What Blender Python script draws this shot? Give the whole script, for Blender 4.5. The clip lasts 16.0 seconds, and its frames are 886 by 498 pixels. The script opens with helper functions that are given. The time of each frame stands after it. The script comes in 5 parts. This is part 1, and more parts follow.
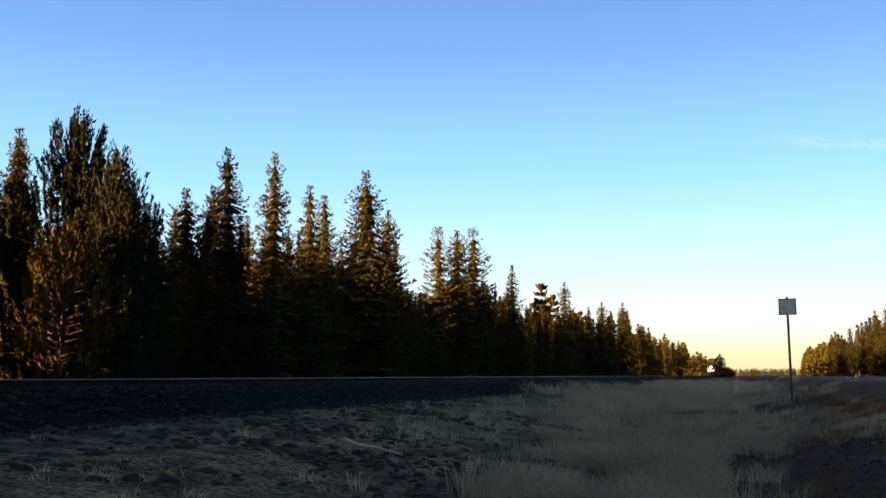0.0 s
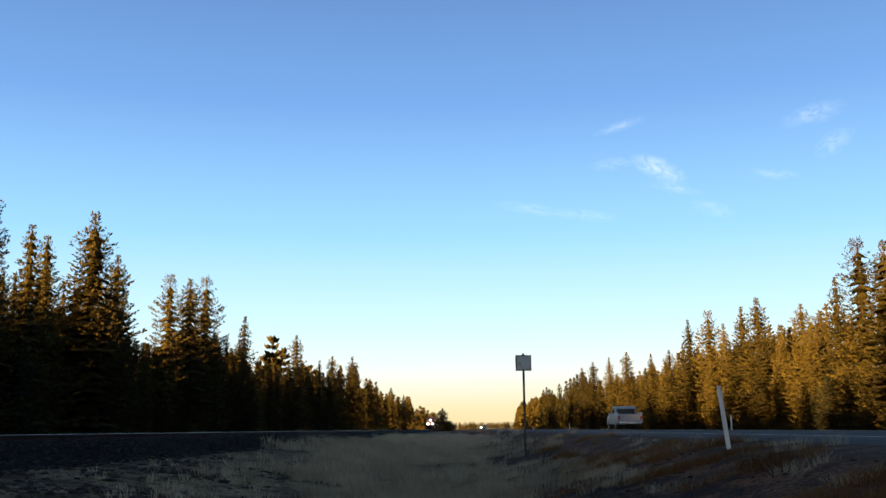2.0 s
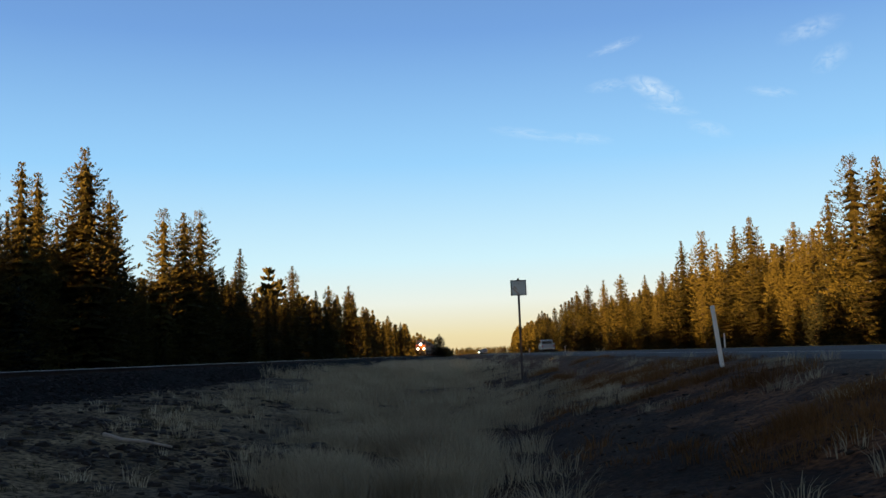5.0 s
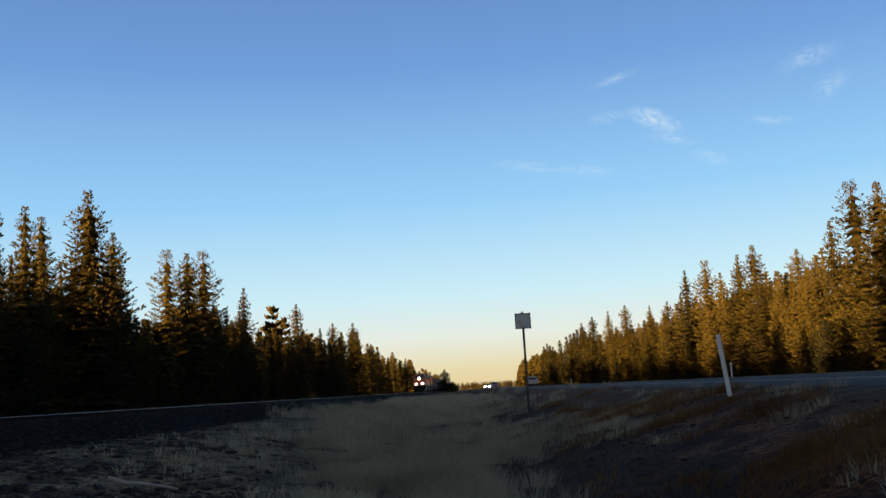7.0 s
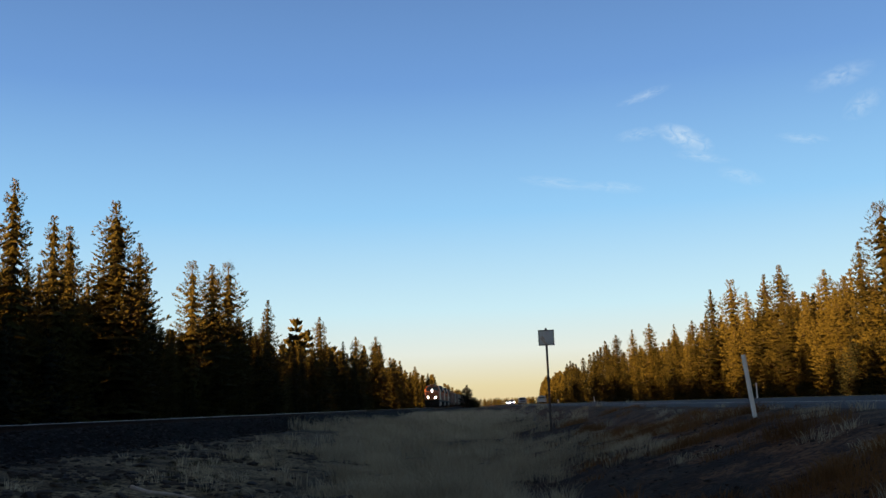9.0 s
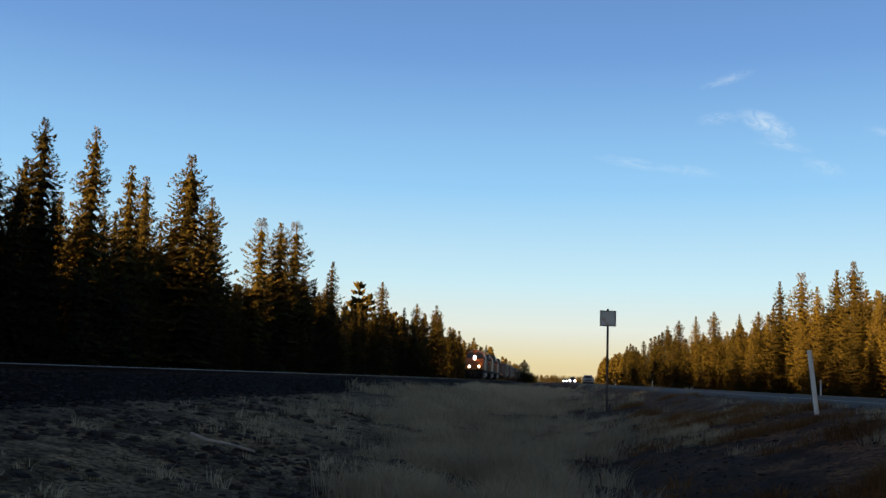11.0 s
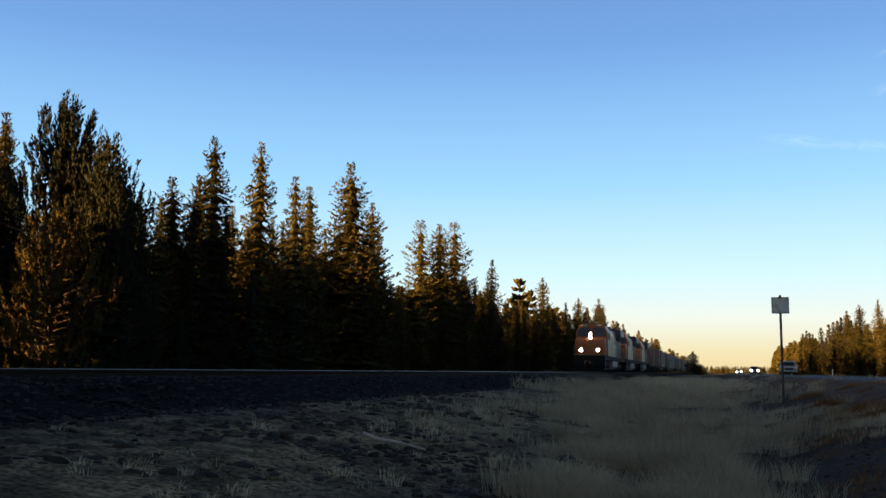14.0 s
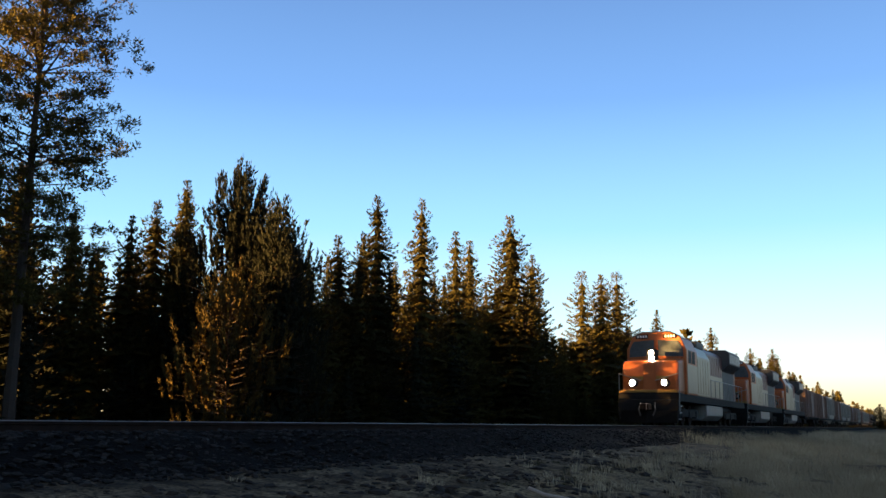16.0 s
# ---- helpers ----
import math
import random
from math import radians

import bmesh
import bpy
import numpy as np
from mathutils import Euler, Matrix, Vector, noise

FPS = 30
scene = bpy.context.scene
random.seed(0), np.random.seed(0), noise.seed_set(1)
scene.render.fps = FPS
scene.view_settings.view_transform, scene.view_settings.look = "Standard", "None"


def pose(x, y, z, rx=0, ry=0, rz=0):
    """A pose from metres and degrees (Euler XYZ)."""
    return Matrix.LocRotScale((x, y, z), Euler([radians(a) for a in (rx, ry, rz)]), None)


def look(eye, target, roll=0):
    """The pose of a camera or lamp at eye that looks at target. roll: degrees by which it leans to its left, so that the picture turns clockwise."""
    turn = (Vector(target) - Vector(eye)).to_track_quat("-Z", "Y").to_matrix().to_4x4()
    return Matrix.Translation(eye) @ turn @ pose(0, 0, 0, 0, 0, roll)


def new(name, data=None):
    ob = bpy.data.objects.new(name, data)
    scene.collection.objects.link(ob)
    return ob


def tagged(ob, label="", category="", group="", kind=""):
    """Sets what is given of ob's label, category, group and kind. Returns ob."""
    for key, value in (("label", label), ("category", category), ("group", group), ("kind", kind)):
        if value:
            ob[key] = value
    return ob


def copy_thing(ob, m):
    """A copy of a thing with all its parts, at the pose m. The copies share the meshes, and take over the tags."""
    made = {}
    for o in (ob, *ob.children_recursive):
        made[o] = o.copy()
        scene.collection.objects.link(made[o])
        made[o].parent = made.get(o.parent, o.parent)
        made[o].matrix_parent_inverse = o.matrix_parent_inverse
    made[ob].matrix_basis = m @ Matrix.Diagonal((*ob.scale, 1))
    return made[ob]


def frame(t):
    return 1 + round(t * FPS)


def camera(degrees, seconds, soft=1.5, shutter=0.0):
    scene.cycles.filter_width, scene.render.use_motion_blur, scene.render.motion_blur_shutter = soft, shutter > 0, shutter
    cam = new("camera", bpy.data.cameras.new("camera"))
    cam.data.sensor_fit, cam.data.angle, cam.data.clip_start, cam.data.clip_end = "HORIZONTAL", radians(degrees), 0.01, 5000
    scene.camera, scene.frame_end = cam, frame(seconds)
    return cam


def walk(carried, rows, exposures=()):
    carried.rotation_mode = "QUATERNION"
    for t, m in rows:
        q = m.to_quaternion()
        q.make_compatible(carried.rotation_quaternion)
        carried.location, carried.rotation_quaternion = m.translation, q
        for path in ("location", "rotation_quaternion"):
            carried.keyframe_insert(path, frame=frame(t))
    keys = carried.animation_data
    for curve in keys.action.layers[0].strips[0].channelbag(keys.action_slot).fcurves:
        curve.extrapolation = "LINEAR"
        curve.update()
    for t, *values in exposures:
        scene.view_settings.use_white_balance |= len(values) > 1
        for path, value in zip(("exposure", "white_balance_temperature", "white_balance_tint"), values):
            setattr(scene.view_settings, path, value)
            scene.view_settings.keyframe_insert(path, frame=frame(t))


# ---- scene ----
EYE = 1.5      # eye height over the ditch floor; the rail heads lie at eye level
TRACK_X, RAIL_Z = -11.3, 1.47
ROAD_Z = 1.30

cam = camera(50.2, 16.0, soft=1.5)
# seconds, sideways step, pitch, roll, yaw
PATH = [
    (0.0, 0.76, 7.67, 0.18, 17.43),
    (0.2, 0.45, 9.25, 0.59, 13.10),
    (0.5, 0.31, 7.77, -1.01, 11.48),
    (0.8, 0.36, 9.62, -1.25, 5.43),
    (1.0, 0.16, 10.14, 1.07, 0.81),
    (1.5, 0.00, 11.63, 0.25, 1.15),
    (2.0, 0.00, 10.79, 0.57, 1.06),
    (2.5, 0.00, 10.55, 0.36, 0.69),
    (3.0, 0.00, 10.85, 1.04, 0.54),
    (3.2, 0.00, 7.66, 0.05, 0.14),
    (5.3, 0.00, 6.39, 2.97, 1.01),
    (5.5, 0.00, 8.10, 3.42, 1.09),
    (6.0, 0.00, 9.14, 2.39, 0.04),
    (6.5, 0.00, 9.30, 3.08, -0.06),
    (7.0, 0.00, 8.51, 3.30, 1.24),
    (7.5, 0.00, 8.20, 3.41, 1.33),
    (8.0, 0.00, 8.89, 3.02, 1.06),
    (8.2, 0.00, 9.76, 2.87, 1.53),
    (10.3, 0.00, 8.25, 0.48, 4.59),
    (10.5, 0.00, 8.06, 0.34, 5.94),
    (11.0, 0.00, 7.75, -2.11, 5.94),
    (11.5, 0.00, 7.34, 0.50, 5.03),
    (12.0, 0.00, 5.77, 0.33, 7.54),
    (12.5, 0.00, 6.36, 1.13, 7.89),
    (13.0, 0.00, 7.70, 1.73, 8.46),
    (13.5, 0.00, 7.77, 1.42, 11.41),
    (14.0, 0.00, 7.32, -0.52, 15.79),
    (14.5, 0.00, 7.83, -0.08, 18.07),
    (15.0, 0.00, 7.43, -0.80, 22.08),
    (15.5, 0.00, 9.60, -1.07, 22.61),
    (16.0, 0.00, 10.40, -0.61, 25.57),
]
walk(cam, [(t, pose(x, 0, EYE, 90 + p, r, w)) for t, x, p, r, w in PATH],
     exposures=[(0.0, 3.44), (1.5, 3.28), (3.0, 3.28), (5.5, 2.99), (10.5, 2.93), (12.5, 3.02), (14.5, 3.24), (16.0, 3.48)])

# ---- sky and sun: a low evening sun from the left and a little behind ----
SUN_AZ, SUN_EL = radians(-132), radians(4.7)
sun_dir = Vector((math.sin(SUN_AZ) * math.cos(SUN_EL), math.cos(SUN_AZ) * math.cos(SUN_EL), math.sin(SUN_EL)))
sun = new("sun", bpy.data.lights.new("sun", "SUN"))
sun.data.energy, sun.data.angle, sun.data.color = 5.0, radians(0.55), (1.0, 0.52, 0.15)
sun.matrix_world = Matrix.Translation(sun_dir * 100) @ look((0, 0, 0), -sun_dir).to_3x3().to_4x4()

world = bpy.data.worlds.new("world")
scene.world = world
world.use_nodes = True
wn, wl = world.node_tree.nodes, world.node_tree.links
wn.clear()
w_out, w_bg = wn.new("ShaderNodeOutputWorld"), wn.new("ShaderNodeBackground")
sky = wn.new("ShaderNodeTexSky")
sky.sky_type, sky.sun_disc = "NISHITA", False
sky.sun_elevation, sky.sun_rotation = SUN_EL, SUN_AZ
sky.air_density, sky.dust_density, sky.ozone_density = 1.0, 1.0, 2.0
w_co, w_sep, w_ramp = wn.new("ShaderNodeTexCoord"), wn.new("ShaderNodeSeparateXYZ"), wn.new("ShaderNodeValToRGB")
wl.new(w_co.outputs["Generated"], w_sep.inputs[0])
wl.new(w_sep.outputs["Z"], w_ramp.inputs[0])
stops = [(0.0, (1.05, 0.84, 0.46)), (0.02, (1.08, 0.94, 0.56)), (0.055, (1.06, 1.12, 1.02)), (0.10, (0.80, 1.12, 1.24)), (0.20, (0.41, 0.82, 1.24)),
         (0.33, (0.215, 0.46, 0.94)), (0.46, (0.145, 0.30, 0.65)), (0.62, (0.10, 0.13, 0.21)), (1.0, (0.07, 0.08, 0.10))]
glow = [(0.0, (1.5, 0.98, 0.44)), (0.10, (1.15, 0.90, 0.58)), (0.30, (0.62, 0.59, 0.55)), (0.60, (0.21, 0.21, 0.23)), (1.0, (0.07, 0.08, 0.10))]
w_ramp2 = wn.new("ShaderNodeValToRGB")
wl.new(w_sep.outputs["Z"], w_ramp2.inputs[0])
for ramp_node, rows in ((w_ramp, stops), (w_ramp2, glow)):
    for i, (s, c) in enumerate(rows):
        e = ramp_node.color_ramp.elements[i] if i < 2 else ramp_node.color_ramp.elements.new(s)
        e.position, e.color = s, (*c, 1)
# the sky turns warm towards the sun's side
w_dot, w_side, w_warm = wn.new("ShaderNodeVectorMath"), wn.new("ShaderNodeMapRange"), wn.new("ShaderNodeMix")
w_dot.operation, w_side.interpolation_type, w_warm.data_type = "DOT_PRODUCT", "SMOOTHSTEP", "RGBA"
w_dot.inputs[1].default_value = (math.sin(SUN_AZ), math.cos(SUN_AZ), 0)
wl.new(w_co.outputs["Generated"], w_dot.inputs[0])
w_side.inputs["From Min"].default_value, w_side.inputs["From Max"].default_value = 0.3, 0.95
wl.new(w_dot.outputs["Value"], w_side.inputs["Value"])
wl.new(w_side.outputs[0], w_warm.inputs["Factor"])
wl.new(w_ramp.outputs[0], w_warm.inputs["A"])
wl.new(w_ramp2.outputs[0], w_warm.inputs["B"])
w_scale, w_mix = wn.new("ShaderNodeVectorMath"), wn.new("ShaderNodeMix")
w_scale.operation = "SCALE"
w_scale.inputs["Scale"].default_value = 0.12
w_mix.data_type = "RGBA"
w_mix.inputs["Factor"].default_value = 0.85
wl.new(sky.outputs[0], w_scale.inputs[0])
wl.new(w_scale.outputs[0], w_mix.inputs["A"])
wl.new(w_warm.outputs["Result"], w_mix.inputs["B"])
wl.new(w_mix.outputs["Result"], w_bg.inputs["Color"])
w_bg.inputs["Strength"].default_value = 0.11
wl.new(w_bg.outputs[0], w_out.inputs[0])


# ---- materials ----
def material(name, color, rough=0.8, metal=0.0, vary=0.25, scale=3.0, fine=40.0, bump=0.3, depth=0.01, emit=0.0, per_object=0.0, spec=0.5, per_piece=0.0):
    """A surface with a base colour varied at two scales and a fine relief."""
    m = bpy.data.materials.new(name)
    m.use_nodes = True
    n, l = m.node_tree.nodes, m.node_tree.links
    b = n["Principled BSDF"]
    b.inputs["Roughness"].default_value, b.inputs["Metallic"].default_value = rough, metal
    b.inputs["Specular IOR Level"].default_value = spec
    co = n.new("ShaderNodeTexCoord")
    big, small = n.new("ShaderNodeTexNoise"), n.new("ShaderNodeTexNoise")
    big.inputs["Scale"].default_value, small.inputs["Scale"].default_value = scale, fine
    big.inputs["Detail"].default_value = small.inputs["Detail"].default_value = 5
    for t in (big, small):
        l.new(co.outputs["Object"], t.inputs["Vector"])
    add = n.new("ShaderNodeMath")
    add.operation = "ADD"
    l.new(big.outputs[0], add.inputs[0])
    l.new(small.outputs[0], add.inputs[1])
    ramp = n.new("ShaderNodeMapRange")
    ramp.inputs["From Min"].default_value, ramp.inputs["From Max"].default_value = 0.6, 1.4
    ramp.inputs["To Min"].default_value, ramp.inputs["To Max"].default_value = 1 - vary, 1 + vary
    l.new(add.outputs[0], ramp.inputs["Value"])
    mul = n.new("ShaderNodeVectorMath")
    mul.operation = "SCALE"
    mul.inputs[0].default_value = color
    l.new(ramp.outputs[0], mul.inputs["Scale"])
    last = mul.outputs[0]
    if per_object:
        info, mr, mul2 = n.new("ShaderNodeObjectInfo"), n.new("ShaderNodeMapRange"), n.new("ShaderNodeVectorMath")
        mul2.operation = "SCALE"
        mr.inputs["To Min"].default_value, mr.inputs["To Max"].default_value = 1 - per_object, 1 + per_object
        l.new(info.outputs["Random"], mr.inputs["Value"])
        l.new(last, mul2.inputs[0])
        l.new(mr.outputs[0], mul2.inputs["Scale"])
        last = mul2.outputs[0]
    if per_piece:
        geo, mr, mul3 = n.new("ShaderNodeNewGeometry"), n.new("ShaderNodeMapRange"), n.new("ShaderNodeVectorMath")
        mul3.operation = "SCALE"
        mr.inputs["To Min"].default_value, mr.inputs["To Max"].default_value = 1 - per_piece, 1 + 1.6 * per_piece
        l.new(geo.outputs["Random Per Island"], mr.inputs["Value"])
        l.new(last, mul3.inputs[0])
        l.new(mr.outputs[0], mul3.inputs["Scale"])
        last = mul3.outputs[0]
    l.new(last, b.inputs["Base Color"])
    if bump:
        bp = n.new("ShaderNodeBump")
        bp.inputs["Strength"].default_value, bp.inputs["Distance"].default_value = bump, depth
        l.new(small.outputs[0], bp.inputs["Height"])
        l.new(bp.outputs[0], b.inputs["Normal"])
    if emit:
        b.inputs["Emission Color"].default_value = (*color, 1)
        b.inputs["Emission Strength"].default_value = emit
    return m


def foliage(name, dark, light, translucent=0.25):
    """Needles or blades: each island and each tree takes its own shade between two colours."""
    m = bpy.data.materials.new(name)
    m.use_nodes = True
    n, l = m.node_tree.nodes, m.node_tree.links
    b, out = n["Principled BSDF"], n["Material Output"]
    geo, info, noi = n.new("ShaderNodeNewGeometry"), n.new("ShaderNodeObjectInfo"), n.new("ShaderNodeTexNoise")
    noi.inputs["Scale"].default_value = 0.6
    l.new(geo.outputs["Position"], noi.inputs["Vector"])
    a1, a2, mix = n.new("ShaderNodeMath"), n.new("ShaderNodeMath"), n.new("ShaderNodeMix")
    a1.operation, a2.operation, mix.data_type = "MULTIPLY_ADD", "MULTIPLY_ADD", "RGBA"
    l.new(geo.outputs["Random Per Island"], a1.inputs[0])
    a1.inputs[1].default_value = 0.2
    l.new(noi.outputs[0], a1.inputs[2])
    l.new(info.outputs["Random"], a2.inputs[0])
    a2.inputs[1].default_value = 0.6
    l.new(a1.outputs[0], a2.inputs[2])
    mr = n.new("ShaderNodeMapRange")
    mr.inputs["From Min"].default_value, mr.inputs["From Max"].default_value = 0.4, 1.2
    l.new(a2.outputs[0], mr.inputs["Value"])
    l.new(mr.outputs[0], mix.inputs["Factor"])
    mix.inputs["A"].default_value, mix.inputs["B"].default_value = (*dark, 1), (*light, 1)
    l.new(mix.outputs["Result"], b.inputs["Base Color"])
    b.inputs["Roughness"].default_value = 0.75
    b.inputs["Specular IOR Level"].default_value = 0.06
    tr, ms = n.new("ShaderNodeBsdfTranslucent"), n.new("ShaderNodeMixShader")
    l.new(mix.outputs["Result"], tr.inputs["Color"])
    ms.inputs[0].default_value = translucent
    l.new(b.outputs[0], ms.inputs[1])
    l.new(tr.outputs[0], ms.inputs[2])
    l.new(ms.outputs[0], out.inputs["Surface"])
    return m


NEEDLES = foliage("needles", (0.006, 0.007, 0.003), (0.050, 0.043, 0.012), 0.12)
# darker copy of needles; on young and big dark pines it paints in shade
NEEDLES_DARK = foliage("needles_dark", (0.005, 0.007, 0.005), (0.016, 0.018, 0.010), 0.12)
# paler copy of the needles, with sunlight put into its colour
NEEDLES_SUNLIT = foliage("needles_sunlit", (0.018, 0.014, 0.005), (0.060, 0.045, 0.013), 0.12)
BARK = material("bark", (0.035, 0.024, 0.018), 0.9, vary=0.4, scale=2, fine=25, bump=0.8, depth=0.02)
DRY_GRASS = foliage("dry_grass", (0.19, 0.155, 0.10), (0.60, 0.51, 0.345), 0.3)
# rust-orange blades imitate patches of low sun on the road bank
SUN_PATCH_GRASS = foliage("rust_grass", (0.11, 0.055, 0.022), (0.38, 0.20, 0.075), 0.3)
GREEN_WEED = foliage("low_weeds", (0.03, 0.03, 0.014), (0.08, 0.07, 0.035), 0.2)
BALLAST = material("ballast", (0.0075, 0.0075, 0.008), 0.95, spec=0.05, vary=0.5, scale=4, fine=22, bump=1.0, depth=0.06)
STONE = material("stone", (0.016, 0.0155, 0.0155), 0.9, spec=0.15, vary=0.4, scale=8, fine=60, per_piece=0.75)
CLOD = material("clod", (0.018, 0.013, 0.009), 0.95, vary=0.5, scale=6, fine=50, per_piece=0.6)
ASPHALT = material("asphalt", (0.058, 0.061, 0.068), 0.85, spec=0.2, vary=0.3, scale=0.4, fine=30, bump=0.4)
RAIL_STEEL = material("rail_steel", (0.20, 0.175, 0.165), 0.36, 0.9, vary=0.2, scale=2, fine=30, bump=0.05)
RAIL_RUST = material("rail_rust", (0.022, 0.013, 0.010), 0.85, spec=0.1, vary=0.4, scale=5, fine=60)
TIE_WOOD = material("tie_wood", (0.03, 0.025, 0.022), 0.9, spec=0.1, vary=0.4, scale=4, fine=40, per_object=0.35)
STICK = material("weathered_wood", (0.40, 0.36, 0.31), 0.85, vary=0.3, scale=5, fine=60)
POST_WHITE = material("post_white", (0.80, 0.79, 0.76), 0.6, vary=0.08, scale=4, fine=50, bump=0.1)
POST_BAND = material("reflector_band", (0.55, 0.50, 0.30), 0.35, vary=0.1)
GALV = material("galvanised_steel", (0.42, 0.43, 0.42), 0.45, 0.7, vary=0.15, scale=6, fine=60, bump=0.1)
SIGN_FACE = foliage("sign_sheet", (0.74, 0.72, 0.66), (0.85, 0.84, 0.80), 0.6)
SIGN_TAN = material("faded_sign_ink", (0.60, 0.44, 0.30), 0.6, vary=0.3, scale=8, fine=30, bump=0)
SIGN_POLE = material("sign_pole", (0.055, 0.045, 0.040), 0.8, vary=0.3, scale=5, fine=40)


def ground_material():
    """Sand by the railway, dry litter in the ditch, dark dirt and brown soil on the road bank, forest floor beyond."""
    m = bpy.data.materials.new("ground")
    m.use_nodes = True
    n, l = m.node_tree.nodes, m.node_tree.links
    b = n["Principled BSDF"]
    geo, sep = n.new("ShaderNodeNewGeometry"), n.new("ShaderNodeSeparateXYZ")
    l.new(geo.outputs["Position"], sep.inputs[0])
    noises = []
    for s, d in ((0.35, 4), (1.6, 6), (14.0, 6), (70.0, 3)):
        t = n.new("ShaderNodeTexNoise")
        t.inputs["Scale"].default_value, t.inputs["Detail"].default_value = s, d
        l.new(geo.outputs["Position"], t.inputs["Vector"])
        noises.append(t)

    def math_node(op, a, c, e=None):
        k = n.new("ShaderNodeMath")
        k.operation = op
        for i, v in enumerate((a, c, e)):
            if v is None:
                continue
            if isinstance(v, (int, float)):
                k.inputs[i].default_value = v
            else:
                l.new(v, k.inputs[i])
        return k.outputs[0]

    shift = math_node("MULTIPLY_ADD", noises[0].outputs[0], 3.2, -1.6)
    shift2 = math_node("MULTIPLY_ADD", noises[1].outputs[0], 2.4, -1.2)
    x = math_node("ADD", math_node("ADD", sep.outputs["X"], shift), shift2)
    mr = n.new("ShaderNodeMapRange")
    mr.inputs["From Min"].default_value, mr.inputs["From Max"].default_value = -14, 8
    l.new(x, mr.inputs["Value"])
    ramp = n.new("ShaderNodeValToRGB")
    l.new(mr.outputs[0], ramp.inputs[0])
    bands = [(-13, (0.03, 0.022, 0.015)), (-8.6, (0.026, 0.020, 0.014)), (-7.2, (0.11, 0.086, 0.053)), (-5.0, (0.18, 0.138, 0.075)), (-3.6, (0.17, 0.128, 0.070)), (-2.8, (0.085, 0.068, 0.044)),
             (-0.4, (0.07, 0.055, 0.036)), (0.6, (0.044, 0.026, 0.014)), (2.8, (0.042, 0.023, 0.011)), (3.8, (0.12, 0.058, 0.026)), (5.6, (0.095, 0.058, 0.034)), (7.4, (0.055, 0.045, 0.035))]
    for i, (px, c) in enumerate(bands):
        s = (px + 14) / 22
        e = ramp.color_ramp.elements[i] if i < 2 else ramp.color_ramp.elements.new(s)
        e.position, e.color = s, (*c, 1)
    vary = n.new("ShaderNodeMapRange")
    vary.inputs["From Min"].default_value, vary.inputs["From Max"].default_value = 0.35, 0.65
    vary.inputs["To Min"].default_value, vary.inputs["To Max"].default_value = 0.18, 1.6
    l.new(noises[2].outputs[0], vary.inputs["Value"])
    patch = n.new("ShaderNodeMapRange")
    patch.inputs["From Min"].default_value, patch.inputs["From Max"].default_value = 0.40, 0.60
    patch.inputs["To Min"].default_value, patch.inputs["To Max"].default_value = 0.45, 1.25
    l.new(noises[1].outputs[0], patch.inputs["Value"])
    sc = n.new("ShaderNodeVectorMath")
    sc.operation = "SCALE"
    l.new(ramp.outputs[0], sc.inputs[0])
    l.new(math_node("MULTIPLY", vary.outputs[0], patch.outputs[0]), sc.inputs["Scale"])
    l.new(sc.outputs[0], b.inputs["Base Color"])
    b.inputs["Roughness"].default_value = 0.95
    b.inputs["Specular IOR Level"].default_value = 0.15
    bp = n.new("ShaderNodeBump")
    bp.inputs["Strength"].default_value, bp.inputs["Distance"].default_value = 0.8, 0.05
    h = math_node("MULTIPLY_ADD", noises[3].outputs[0], 0.3, noises[2].outputs[0])
    l.new(h, bp.inputs["Height"])
    l.new(bp.outputs[0], b.inputs["Normal"])
    return m


GROUND = ground_material()


# ---- mesh helpers ----
def mesh_ob(name, verts, faces, mat, parent=None, label=""):
    me = bpy.data.meshes.new(name)
    me.from_pydata(verts, [], faces)
    me.materials.append(mat)
    ob = new(name, me)
    if parent:
        ob.parent = parent
    if label:
        tagged(ob, label)
    return ob


def part(name, bm, mat, parent=None, label="", smooth=False):
    me = bpy.data.meshes.new(name)
    bm.to_mesh(me)
    bm.free()
    if smooth:
        for p in me.polygons:
            p.use_smooth = True
    me.materials.append(mat)
    ob = new(name, me)
    if parent:
        ob.parent = parent
    if label:
        tagged(ob, label)
    return ob


def empty(name, label, category, group="", m=None, kind=""):
    e = new(name)
    e.empty_display_size = 0.3
    if m is not None:
        e.matrix_world = m
    return tagged(e, label, category, group, kind)


def add_box(bm, x0, x1, y0, y1, z0, z1, bevel=0.0):
    r = bmesh.ops.create_cube(bm, size=1)
    vs = r["verts"]
    bmesh.ops.scale(bm, vec=(x1 - x0, y1 - y0, z1 - z0), verts=vs)
    bmesh.ops.translate(bm, vec=((x0 + x1) / 2, (y0 + y1) / 2, (z0 + z1) / 2), verts=vs)
    if bevel:
        es = list({e for v in vs for e in v.link_edges})
        bmesh.ops.bevel(bm, geom=es, offset=bevel, segments=2, profile=0.5, affect="EDGES")
    return bm


def box(x0, x1, y0, y1, z0, z1, bevel=0.0):
    return add_box(bmesh.new(), x0, x1, y0, y1, z0, z1, bevel)


def add_cyl(bm, p, q, r0, r1=None, seg=12):
    p, q = Vector(p), Vector(q)
    d = q - p
    r = bmesh.ops.create_cone(bm, cap_ends=True, segments=seg, radius1=r0, radius2=r0 if r1 is None else r1, depth=d.length)
    m = Matrix.Translation((p + q) / 2) @ d.to_track_quat("Z", "Y").to_matrix().to_4x4()
    bmesh.ops.transform(bm, matrix=m, verts=r["verts"])
    return bm


